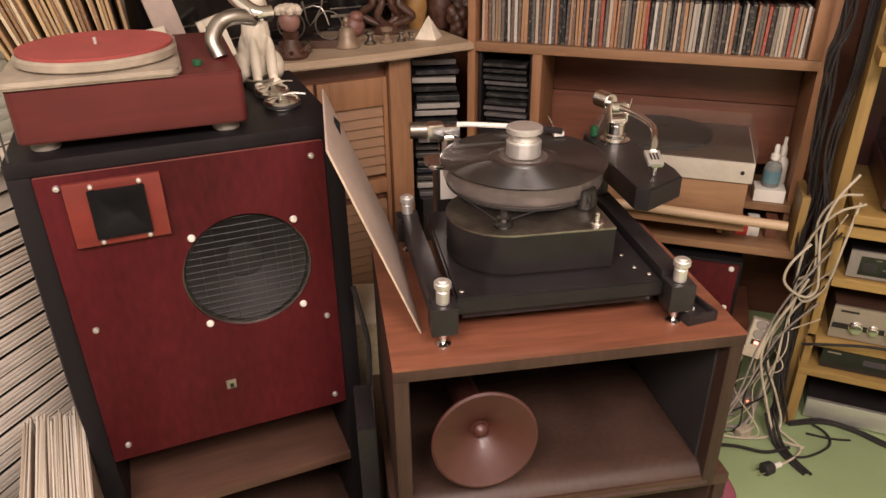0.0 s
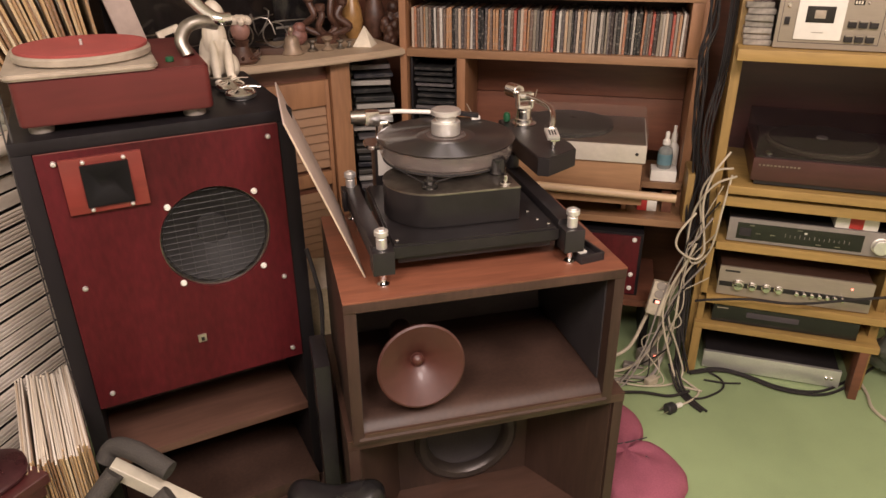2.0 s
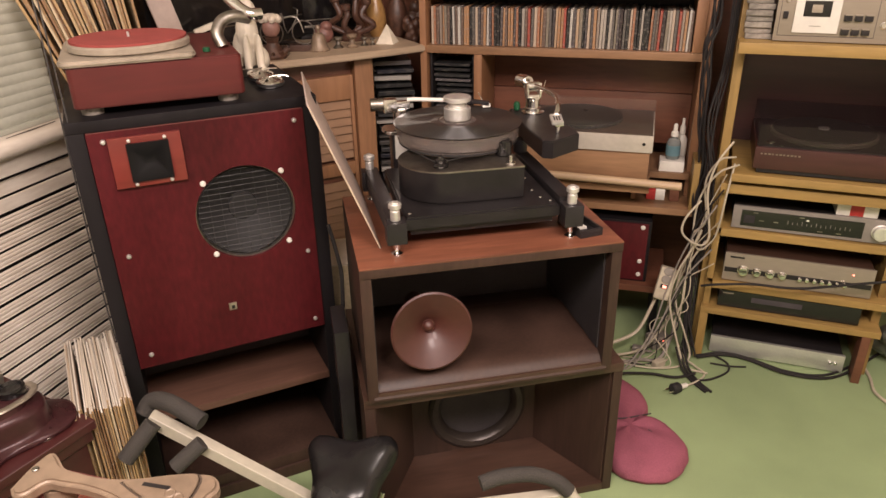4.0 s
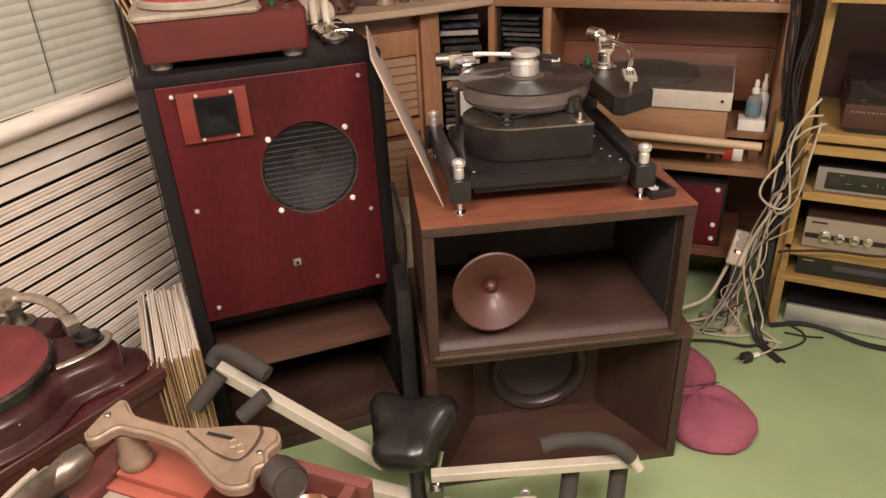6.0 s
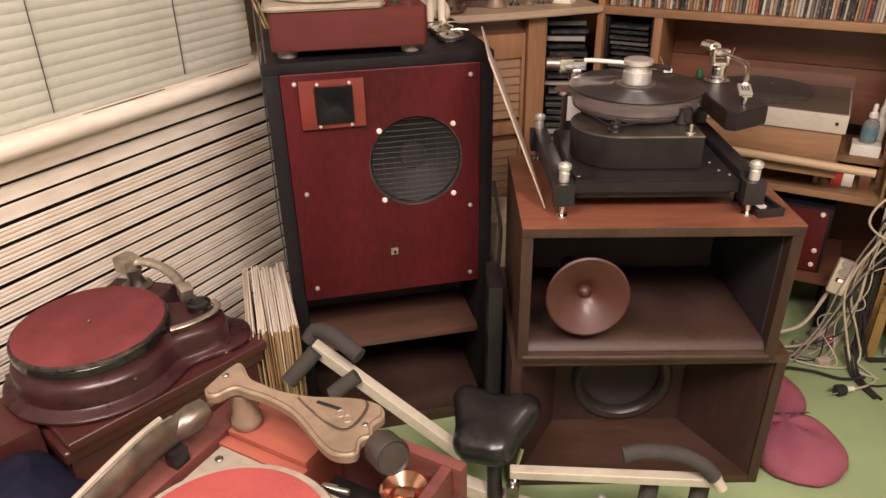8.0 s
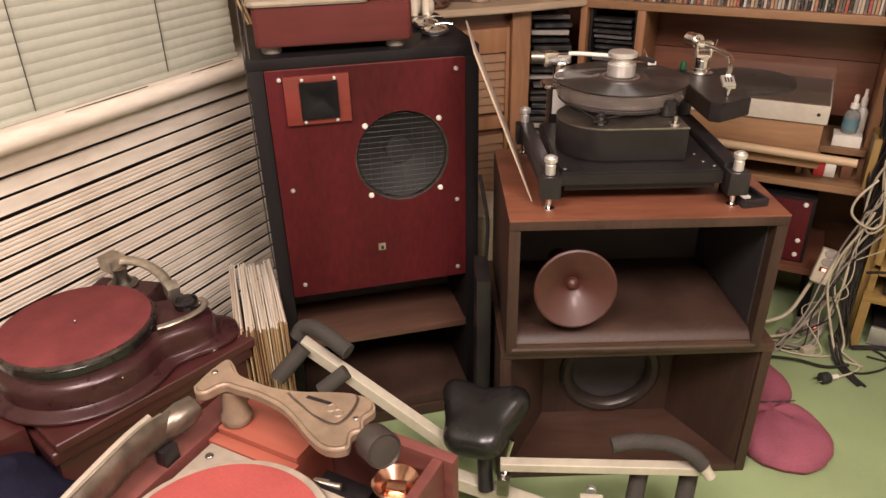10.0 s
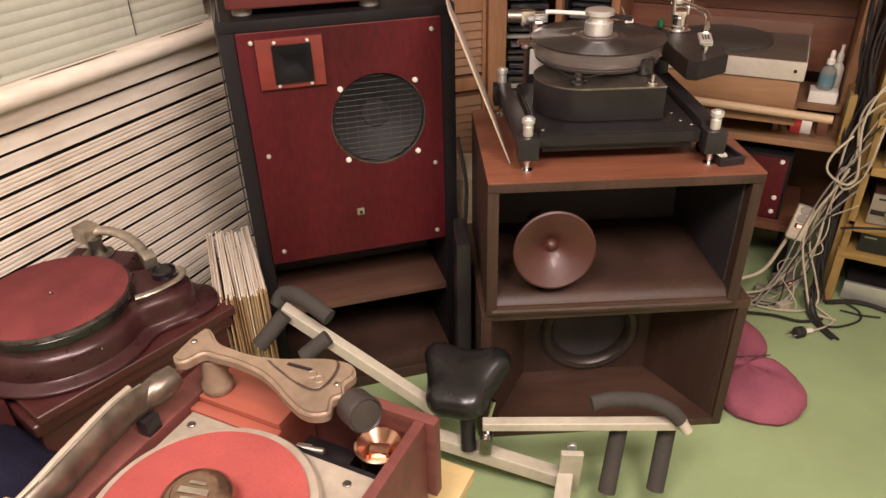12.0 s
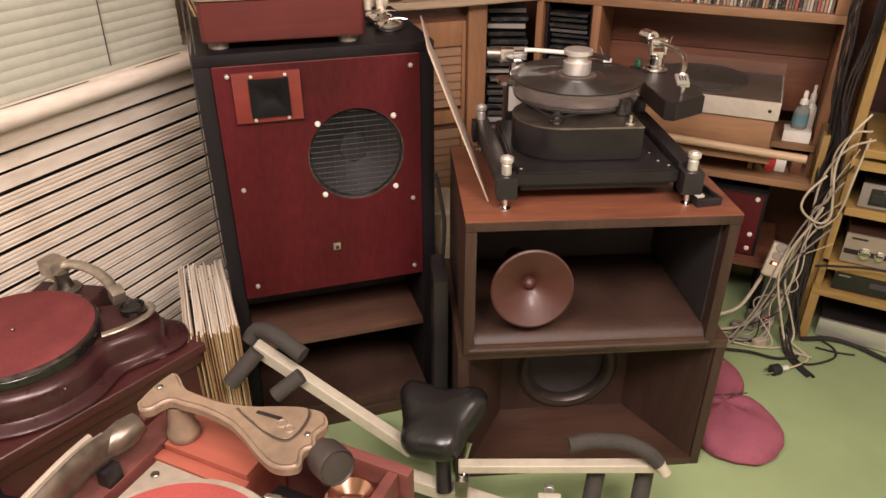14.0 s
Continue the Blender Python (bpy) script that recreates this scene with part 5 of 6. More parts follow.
for k in range(34):
    ob = new("record_sleeve", lpv)
    ob.matrix_basis = WALL @ at(-0.02 + 0.0062 * k, -0.08 - 0.0012 * k + rng.uniform(-0.01, 0.01), 0.952, 0, -17 + 0.38 * k + rng.uniform(-1.5, 1.5), -45 + rng.uniform(-3, 3))
    tagged(ob, "worn yellowed record sleeve standing on the window sill", "record sleeve", "sleeves on the sill")
solid("leaning_board", box(0, 0, 0, 0.06, 0.012, 0.30, 0.002), CARD, WALL @ at(0.31, -0.107, 0.952, 0, -14, -37), "pinkish tan board leaning behind the turntable box", "board")
for x, r_, w_ in ((0.255, -8, 0.055), (0.42, -16, 0.060)):
    bar = join(box(0, 0, 0, 0.016, 0.012, 0.150, 0.002), box(w_ - 0.016, 0, 0, w_, 0.012, 0.150, 0.002), box(0.016, 0, 0.134, w_ - 0.016, 0.012, 0.150, 0.002))
    solid("small_stand", bar, IVORY, WALL @ at(x, -0.02 - 0.28 * x, 0.952, 0, r_, -37), "white bent stand behind the turntable box", "stand")

pnl = thing("flat_screen", pose(-0.786, 1.44, 0.9805, 0, 0, 55) @ at(0.36, 0.15, 0), "black flat screen standing on the corner counter", "screen")
part("case", box(0, 0, 0.01, 0.62, 0.05, 0.42, 0.006), BLACK_GLOSS, pnl)
part("stand", box(0.30, -0.06, 0, 0.52, 0.05, 0.010, 0.003), BLACK, pnl)
part("silver_strip", box(0.01, -0.002, 0.085, 0.61, 0, 0.089, 0.0005), DULL, pnl)
part("silver_strip", box(0.10, -0.002, 0.035, 0.45, 0, 0.038, 0.0005), DULL, pnl)

# ---- floor beside the tall loudspeaker ----
LPM = pose(-0.583, 0.912, 0, 0, 0, 29)
cr = thing("record_crate", LPM, "low dark crate under the record stack", "crate")
part("crate_body", box(-0.06, 0.01, 0, 0.055, 0.31, 0.143, 0.003), BLACK_WOOD, cr)
LPW = spine_mat("pale_sleeve_edge", [(0.56, 0.50, 0.42), (0.48, 0.42, 0.34), (0.62, 0.57, 0.49), (0.36, 0.28, 0.20), (0.55, 0.48, 0.38), (0.24, 0.17, 0.12), (0.60, 0.54, 0.46), (0.50, 0.43, 0.34)], 0.7)
lp2 = mesh_of("record_sleeve", box(-0.0017, 0, 0, 0.0017, 0.312, 0.314, 0.0007, 1), LPW)
lp2.materials.append(LPB)
for p in lp2.polygons:
    p.material_index = 1 if p.normal.y < -0.5 else 0  # card spines face the room, paper edges face up
x = -0.058
while x < 0.052:
    ob = new("record_sleeve", lp2)
    ob.matrix_basis = LPM @ at(x, rng.uniform(-0.016, 0.018), 0.144, rng.uniform(-0.6, 0.6), rng.uniform(-0.6, 0.6), rng.uniform(-1.0, 1.0)) @ Matrix.Diagonal((rng.uniform(0.75, 1.25), 1, rng.uniform(0.985, 1.01), 1))
    tagged(ob, "worn yellowed record sleeve in the upright stack", "record sleeve", "stacked record sleeves")
    x += rng.uniform(0.0022, 0.0032)

# paper parcel and dark box between the cabinets
pp = thing("paper_stack", at(-0.118, 1.50, 0, 0, 0, 6), "bundle of yellowed paper with a pale top sheet", "paper")
part("paper_block", box(-0.072, -0.082, 0.0, 0.06, 0.085, 0.528, 0.003), PAPER, pp)
part("top_sheet", box(-0.074, -0.084, 0.5285, 0.06, 0.085, 0.533, 0.001), IVORY, pp, "pale cream top sheet")
solid("wall_box", box(-0.02, -0.03, 0, 0.014, 0.10, 0.52, 0.004), BLACK, at(-0.105, 1.12, 0, 0, 0, 12), "narrow black case beside the brown cabinets", "case")

solid("cord", tube([(-0.137, 1.25, 0.72), (-0.125, 1.25, 0.656), (-0.116, 1.25, 0.589), (-0.118, 1.24, 0.50)], 0.005, 8), CABLE_B, at(0, 0, 0), "dark twisted cord hanging between the cabinets", "cord")

# ---- gramophone with dark felt platter ----
G1 = pose(-0.589, 0.880, 0, 0, 0, 60)
pg = thing("gramophone_plinth", G1, "red-brown moulded wooden gramophone cabinet", "cabinet")
part("body", box(-0.44, 0.02, 0.0, -0.02, 0.30, 0.40, 0.004), MAHOGANY, pg)
part("moulding", box(-0.45, 0.008, 0.40, -0.008, 0.31, 0.43, 0.008, 3), MAHOGANY, pg)
part("lid_board", box(-0.44, 0.0, 0.43, -0.0, 0.32, 0.452, 0.005, 3), MAHOGANY, pg)
# navy cloth, widened and raised to stand in for the shaded corner
bm = lump(lump(lump(bmesh.new(), 0, 0, 0.14, 0.17, 0.16, 0.15), 0.08, -0.05, 0.10, 0.12, 0.14, 0.12), -0.09, 0.05, 0.10, 0.14, 0.12, 0.13)
for v in bm.verts:
    v.co.z = max(0.0, 1.5 * v.co.z + 0.012 * math.sin(40 * v.co.x + 23 * v.co.y))
solid("shade_cloth", bm, NAVY, at(-0.905, 0.430, 0.0), "crumpled navy cloth, enlarged to stand for shade beside the gramophone cabinet", "cloth")
solid("maroon_case", box(-0.60, 0.10, 0, -0.4535, 0.25, 0.448, 0.004), MAHOGANY, G1, "dark maroon wooden case beside the gramophone cabinet", "case")
GC = Vector((-0.893, 0.722))


def pear(r0, ext, z, n=96):
    out = []
    for i in range(n):
        a = 2 * math.pi * i / n
        d = (a - radians(37) + math.pi) % (2 * math.pi) - math.pi
        r = r0 + ext * math.exp(-abs(d / 0.33) ** 3.2)
        out.append((r * math.cos(a), r * math.sin(a), z))
    return out


def loft(loops):
    bm = bmesh.new()
    rows = [[bm.verts.new(p) for p in l] for l in loops]
    n = len(rows[0])
    for a, b in zip(rows, rows[1:]):
        for i in range(n):
            bm.faces.new((a[i], a[(i + 1) % n], b[(i + 1) % n], b[i]))
    bm.faces.new(rows[0][::-1])
    bm.faces.new(rows[-1])
    bmesh.ops.recalc_face_normals(bm, faces=bm.faces)
    return bm


gm = thing("gramophone_motor", at(GC.x, GC.y, 0.4525), "maroon pear-shaped gramophone deck with dark red felt platter", "gramophone")
part("base", loft([pear(0.180, 0.124, 0.0), pear(0.187, 0.127, 0.004), pear(0.187, 0.127, 0.009), pear(0.182, 0.125, 0.013), pear(0.169, 0.114, 0.016), pear(0.163, 0.108, 0.021), pear(0.162, 0.105, 0.032), pear(0.162, 0.104, 0.056), pear(0.159, 0.102, 0.063), pear(0.152, 0.096, 0.068), pear(0.147, 0.090, 0.071), pear(0.145, 0.088, 0.084)]), MAROON, gm, "maroon hammered metal base")
gp = part("platter", lathe([(0.148, 0.0845), (0.153, 0.088), (0.153, 0.102), (0.147, 0.108), (0, 0.109)], 80), BLACK_GLOSS, gm, "dark nickel-rimmed platter")
part("rim", lathe([(0.1475, 0.1085), (0.153, 0.1035), (0.1535, 0.106), (0.151, 0.111), (0.1475, 0.1125)], 80, hollow=True), mat("blackened_nickel", (0.10, 0.085, 0.075), 0.28, 0.8, vary=0.5, scale=30, bump=0.1), gp, "thin worn nickel rim")
part("felt", lathe([(0.147, 0.109), (0.147, 0.113), (0.144, 0.115), (0, 0.1145)], 80), FELT, gp, "worn dark red felt")
part("spindle", cyl(0, 0, 0.11, 0.120, 0.0032, 12), DULL, gp)
part("side_screw", move(lathe([(0.006, 0), (0.006, 0.004), (0, 0.006)], 12), at(0.137, -0.076, 0.052) @ pose(0, 0, 0, 90, 0, 62)), CHROME, gm)
part("trim_plate", tube([(0.150, 0.046, 0.086), (0.170, 0.062, 0.087), (0.190, 0.088, 0.087), (0.206, 0.122, 0.087), (0.204, 0.150, 0.087), (0.184, 0.166, 0.086)], 0.008, 10, 6, flat=0.5), NICKEL, gm)
part("needle_cup", lathe([(0.024, 0.084), (0.026, 0.088), (0.026, 0.108), (0.021, 0.110), (0.018, 0.104), (0, 0.100)], 28), BLACK_GLOSS, gm, m=at(0.166, 0.138, -0.010))
part("knob", lathe([(0.02, 0.0), (0.022, 0.006), (0.016, 0.014), (0, 0.016)], 24), DULL, gm, m=at(0.225, 0.108, -0.001))
ga = part("tonearm_base", lathe([(0.034, 0.082), (0.035, 0.088), (0.022, 0.094), (0.016, 0.11), (0.018, 0.13), (0, 0.132)], 28), DULL, gm, m=at(-0.025, 0.195, 0))
part("arm_column", box(-0.10, 0.14, 0.0, 0.06, 0.225, 0.083, 0.008, 3), MAROON, gm)
part("tonearm", tube([(-0.04, 0.205, 0.138), (-0.005, 0.212, 0.141), (0.045, 0.205, 0.136), (0.093, 0.180, 0.128), (0.126, 0.152, 0.118)], 0.0135, 14, 6, 0.012, 0.7), NICKEL, gm, "worn nickel curved tonearm")
part("arm_head", move(box(-0.022, -0.022, -0.02, 0.022, 0.022, 0.016, 0.005), at(-0.042, 0.203, 0.140, 0, 0, -20)), NICKEL, gm)
part("needle_head", move(box(-0.014, -0.014, -0.014, 0.014, 0.014, 0.018, 0.004), at(0.134, 0.145, 0.116, 0, 20, -40)), NICKEL, gm)

# ---- gramophone in an open red box on a pale table ----
BX = pose(-0.055, 0.395, 0, 0, 0, 164)
st = thing("side_table", BX, "pale wooden table carrying the gramophone box", "table")
part("tabletop", box(-0.030, -0.090, 0.452, 0.41, 0.47, 0.474, 0.003), YELLOW, st)
for x in (-0.02, 0.36):
    for y in (-0.08, 0.42):
        part("leg", box(x, y, 0, x + 0.03, y + 0.03, 0.451, 0.003), YELLOW, st)
part("apron", box(0.012, -0.082, 0.39, 0.36, -0.067, 0.4515, 0.002), YELLOW, st)
part("apron", box(-0.022, -0.048, 0.39, -0.007, 0.42, 0.4515, 0.002), YELLOW, st)
bx = thing("boxed_gramophone", BX @ at(0, 0, 0.4745), "open red-brown gramophone box with coral red platter", "gramophone")
BT = 0.188
for b_ in ((0.0, 0.0145, 0.016, 0.50, 0.0), (0.384, 0.0145, 0.40, 0.50, 0.0), (-0.014, -0.004, 0.402, 0.014, 0.042), (0.0165, 0.486, 0.3835, 0.50, 0.0)):
    part("box_wall", box(b_[0], b_[1], b_[4], b_[2], b_[3], BT, 0.003), ROSE, bx)
# black floor stands in for the deep shade inside the box
part("box_floor", box(0.016, 0.014, 0.0, 0.384, 0.486, 0.05, 0), BLACK_WOOD, bx)
part("side_board", box(0.190, 0.015, 0.051, 0.335, 0.092, BT - 0.010, 0.004), CHERRY_LIGHT, bx, "orange-red inner board")
part("board_step", box(0.185, 0.0925, 0.051, 0.336, 0.112, BT - 0.018, 0.003), CHERRY_LIGHT, bx)
part("side_board", box(0.337, 0.015, 0.051, 0.383, 0.485, BT - 0.010, 0.003), ROSE, bx)
dp = part("deck_plate", box(0.018, 0.114, 0.160, 0.327, 0.484, 0.170, 0.002), CREAM, bx, "cream metal deck plate")
part("deck_edge", box(0.018, 0.104, 0.150, 0.180, 0.113, 0.166, 0.001), BLACK_WOOD, bx)
for x, y in ((0.310, 0.136), (0.052, 0.136), (0.034, 0.468)):
    part("screw", cyl(x, y, 0.170, 0.173, 0.006, 16), DULL, dp)
PLT = at(0.182, 0.257, -0.008)
pl = part("platter", move(lathe([(0.134, 0.179), (0.144, 0.182), (0.145, 0.190), (0.141, 0.195), (0, 0.195)], 80), PLT), CREAM, bx)
part("mat", move(lathe([(0.130, 0.1952), (0.130, 0.199), (0.03, 0.199), (0, 0.199)], 80), PLT), RED_MAT, pl, "coral red platter mat")
wt_ = part("weight", move(lathe([(0.040, 0.199), (0.045, 0.203), (0.046, 0.214), (0.043, 0.225), (0.036, 0.233), (0.028, 0.236), (0.0272, 0.2345), (0, 0.236)], 48), PLT), mat("brown_bronze_metal", (0.42, 0.28, 0.20), 0.22, 0.9, vary=0.45, scale=30, bump=0.2), pl, "polished bronze record weight")
part("lettering_bar", move(box(-0.019, -0.005, 0.236, 0.019, 0.003, 0.2375, 0.0004), PLT @ at(0, 0, 0, 0, 0, 194)), NICKEL, wt_, "worn raised maker's mark")
for dy in (-0.012, 0.011):
    part("lettering_bar", move(box(-0.011, dy - 0.002, 0.236, 0.011, dy + 0.002, 0.2372, 0.0004), PLT @ at(0, 0, 0, 0, 0, 194)), NICKEL, wt_)
part("needle_well", move(lathe([(0.026, 0.051), (0.028, 0.145), (0.034, 0.150), (0.035, 0.155), (0.031, 0.157), (0.020, 0.146), (0.014, 0.140), (0, 0.139)], 36), at(0.056, 0.048, 0)), COPPER, bx, "shiny copper needle cup")
part("well_clip", move(box(-0.014, -0.009, 0.139, 0.014, 0.009, 0.149, 0.002), at(0.056, 0.048, 0, 0, 0, 20)), COPPER, bx)
part("clip", move(join(cyl(0, 0, -0.022, 0.022, 0.005, 12), box(-0.004, -0.006, -0.002, 0.004, 0.006, 0.020, 0.001)), at(0.152, 0.080, 0.135, 0, 90, 12)), NICKEL, bx, "small nickel catch")
part("dark_block", box(0.095, 0.045, 0.051, 0.178, 0.100, 0.120, 0.002), BLACK, bx)
# carved arm: an eared pivot, a slim neck and a broad shield towards the sound box
shape = [(0.352, 0.102), (0.356, 0.066), (0.352, 0.034), (0.338, 0.036), (0.313, 0.052), (0.287, 0.055), (0.251, 0.055), (0.213, 0.047), (0.169, 0.030), (0.124, 0.015), (0.103, 0.020), (0.092, 0.036), (0.096, 0.056), (0.086, 0.073), (0.094, 0.087), (0.086, 0.108), (0.101, 0.121), (0.122, 0.122), (0.152, 0.110), (0.182, 0.095), (0.215, 0.083), (0.257, 0.078), (0.291, 0.080), (0.314, 0.083), (0.324, 0.106), (0.338, 0.112)]


def smooth_prism(outline, z0, z1, w):
    ring = smooth_line([Vector((x, y, 0)) for x, y in outline + outline[:1]], 4)[:-1]
    return prism([(p.x, p.y) for p in ring], z0, z1, w, 3)


ca = part("carved_arm", smooth_prism(shape, 0.240, 0.260, 0.006), BRONZE, bx, "carved bronze-painted tonearm")
inner = [(0.216, 0.060), (0.166, 0.035), (0.128, 0.024), (0.116, 0.051), (0.120, 0.080), (0.144, 0.084), (0.188, 0.071)]
# thin darker plate outlines the relief
part("relief_groove", smooth_prism([(0.155 + (x - 0.155) * 1.06, 0.057 + (y - 0.057) * 1.08) for x, y in inner], 0.260, 0.2606, 0.0002), mat("dark_outline_bronze", (0.075, 0.052, 0.036), 0.6, vary=0.3), ca)
part("relief", smooth_prism(inner, 0.2606, 0.2635, 0.0015), BRONZE, ca)
part("relief_slot", move(box(-0.019, -0.003, 0.2635, 0.019, 0.003, 0.2643, 0.0004), at(0.167, 0.056, 0, 0, 0, 3)), BLACK, ca)
for dx, dy in ((-0.007, 0.006), (0.007, 0.002)):
    part("relief_ring", move(lathe([(0.005, 0.2633), (0.0065, 0.2648), (0.008, 0.2633), (0.0065, 0.263)], 18, hollow=True), at(0.136 + dx, 0.060 + dy, 0)), BRONZE, ca)
part("bolt", cyl(0.343, 0.068, 0.260, 0.2625, 0.0048, 14), DULL, ca)
part("bolt", cyl(0.104, 0.062, 0.260, 0.2625, 0.004, 14), DULL, ca)
part("arm_foot", move(lathe([(0.021, 0.1785), (0.023, 0.182), (0.023, 0.192), (0.019, 0.198), (0.017, 0.2395)], 28), at(0.318, 0.066, 0)), BRONZE, ca)
part("sound_box", move(lathe([(0.021, -0.024), (0.0245, -0.020), (0.0245, 0.014), (0.022, 0.018), (0.020, 0.015), (0.010, 0.016), (0, 0.016)], 36), at(0.058, 0.080, 0.246, 0, -72, -32)), mat("grey_black_sound_box", (0.045, 0.036, 0.031), 0.42, 0.2, vary=0.3, bump=0.1), ca, "black round sound box")
# tall trough-shaped nickel arm along the rim
na = part("nickel_arm", tube([(0.354, 0.150, 0.224), (0.356, 0.19, 0.228), (0.353, 0.25, 0.224), (0.348, 0.32, 0.218), (0.350, 0.375, 0.212)], 0.0115, 18, 6, 0.0115, 2.1), AGED, bx, "worn nickel tonearm")
part("elbow", move(lathe([(0, -0.036), (0.012, -0.033), (0.020, -0.015), (0.021, 0.006), (0.016, 0.026), (0, 0.032)], 24), at(0.350, 0.137, 0.228, 80, 0, -12)), AGED, na)
part("edge_trim", tube([(0.376, 0.165, 0.240), (0.374, 0.21, 0.240), (0.369, 0.28, 0.234), (0.364, 0.34, 0.227), (0.366, 0.375, 0.222)], 0.0048, 10), CREAM, na)
part("ridge", tube([(0.357, 0.160, 0.2485), (0.359, 0.20, 0.2505), (0.355, 0.26, 0.2465), (0.350, 0.33, 0.2395)], 0.0022, 8), NICKEL, na)
part("rest", box(0.338, 0.160, 0.1785, 0.358, 0.185, 0.205, 0.002), BLACK, na)
part("winder", move(join(cyl(0, 0, 0, 0.03, 0.02, 24), cyl(0, 0, 0.03, 0.036, 0.026, 24)), at(0.310, 0.350, 0.180, 20, 15, 0)), BLACK_GLOSS, bx)
part("crank_grip", move(lathe([(0.012, 0), (0.017, 0.01), (0.015, 0.03), (0.018, 0.045), (0.01, 0.055), (0, 0.056)], 20), at(0.358, 0.405, 0.208, 60, 0, 0)), YELLOW, bx, "turned wooden crank grip")

# ---- folded exercise bike on the carpet ----
eb = thing("exercise_bike", at(0, 0, 0), "folded beige exercise bike with black saddle and foam grips", "exercise bike")


def beam(a, b, w, h, name="bar", material=BEIGE):
    a, b = Vector(a), Vector(b)
    d = b - a
    m = d.to_track_quat("X", "Z").to_matrix().to_4x4()
    m.translation = a
    return part(name, move(box(0, -w / 2, -h / 2, d.length, w / 2, h / 2, 0.004, 3), m), material, eb)


beam((-0.505, 0.935, 0.412), (-0.140, 0.895, 0.180), 0.027, 0.030)
part("foam_grip", tube([(-0.525, 0.955, 0.408), (-0.505, 0.965, 0.432), (-0.455, 0.945, 0.438), (-0.385, 0.915, 0.412)], 0.0195, 16), FOAM, eb)
part("foam_grip", tube([(-0.49, 0.915, 0.412), (-0.545, 0.872, 0.350)], 0.019, 16), FOAM, eb)
part("foam_grip", tube([(-0.39, 0.905, 0.365), (-0.445, 0.875, 0.325)], 0.018, 16), FOAM, eb)
beam((-0.20, 0.875, 0.125), (0.150, 0.846, 0.055), 0.034, 0.036)
beam((-0.025, 0.813, 0.232), (0.415, 0.872, 0.236), 0.024, 0.022)
part("strut", box(-0.018, -0.006, 0, 0.032, 0.008, 0.165, 0.003), BEIGE, eb, m=at(0.165, 0.855, 0.0, 12, 0, 5))
part("strut_bolt", move(cyl(0, 0, 0, 0.012, 0.011, 16), at(0.176, 0.875, 0.132) @ FRONT), STEEL, eb)
beam((0.165, 0.84, 0.07), (0.150, 0.70, 0.018), 0.036, 0.034)
part("foam_grip", tube([(0.205, 0.835, 0.303), (0.25, 0.848, 0.309), (0.315, 0.86, 0.303), (0.368, 0.86, 0.283), (0.396, 0.855, 0.258)], 0.0165, 16), FOAM, eb)
part("grip_end", tube([(0.396, 0.855, 0.258), (0.414, 0.85, 0.234)], 0.012, 14), BEIGE, eb)
for x in (0.0, 0.108):
    part("foam_grip", tube([(0.276 + x, 0.885 + 0.2 * x, 0.19), (0.258 + x, 0.812 + 0.2 * x, 0.060)], 0.0195, 16), FOAM, eb)
    part("grip_tube", tube([(0.277 + x, 0.888 + 0.2 * x, 0.195), (0.279 + x, 0.860 + 0.2 * x, 0.226)], 0.010, 12), RUBBER, eb)
    part("grip_cap", tube([(0.2585 + x, 0.814 + 0.2 * x, 0.064), (0.2576 + x, 0.8105 + 0.2 * x, 0.057)], 0.013, 16), DULL, eb, "metal tube end inside the grip")
hinge = part("hinge", move(box(-0.014, -0.02, -0.018, 0.014, 0.02, 0.03, 0.003), at(-0.02, 0.85, 0.135)), DULL, eb)
part("hinge_bolt", cyl(-0.02, 0.845, 0.165, 0.175, 0.008, 14), CHROME, hinge)
part("seat_post", tube([(-0.075, 0.905, 0.26), (-0.06, 0.845, 0.115)], 0.018, 16), BLACK, eb)
part("seat_tube", tube([(-0.005, 0.87, 0.25), (-0.030, 0.86, 0.13)], 0.005, 12), CHROME, eb)
# saddle: a broad back that narrows to a nose, its cover bulging over the rim
half = [(0.0, 0.080), (0.034, 0.078), (0.056, 0.058), (0.064, 0.018), (0.078, -0.020), (0.088, -0.052), (0.076, -0.076), (0.048, -0.078), (0.022, -0.072)]
line = [Vector((x, y, 0)) for x, y in half] + [Vector((0, -0.069, 0))] + [Vector((-x, y, 0)) for x, y in half[:0:-1]]
line = smooth_line(line + [line[0]], 4)[:-1]
loops = []
for f, z in ((0.90, -0.032), (0.985, -0.026), (1.0, -0.014), (0.975, -0.002), (0.91, 0.009), (0.80, 0.017), (0.62, 0.023), (0.40, 0.026), (0.15, 0.027)):
    loops.append([(p.x * f, (p.y + 0.005) * f - 0.005, z + 1.2 * p.y * p.y * f * f + 0.9 * p.x * p.x * f * f) for p in line])
part("saddle", loft(loops), LEATHER, eb, "glossy black saddle", m=at(-0.085, 0.900, 0.278, -18, 7, 170) @ Matrix.Diagonal((1.2, 1.14, 1.1, 1)))

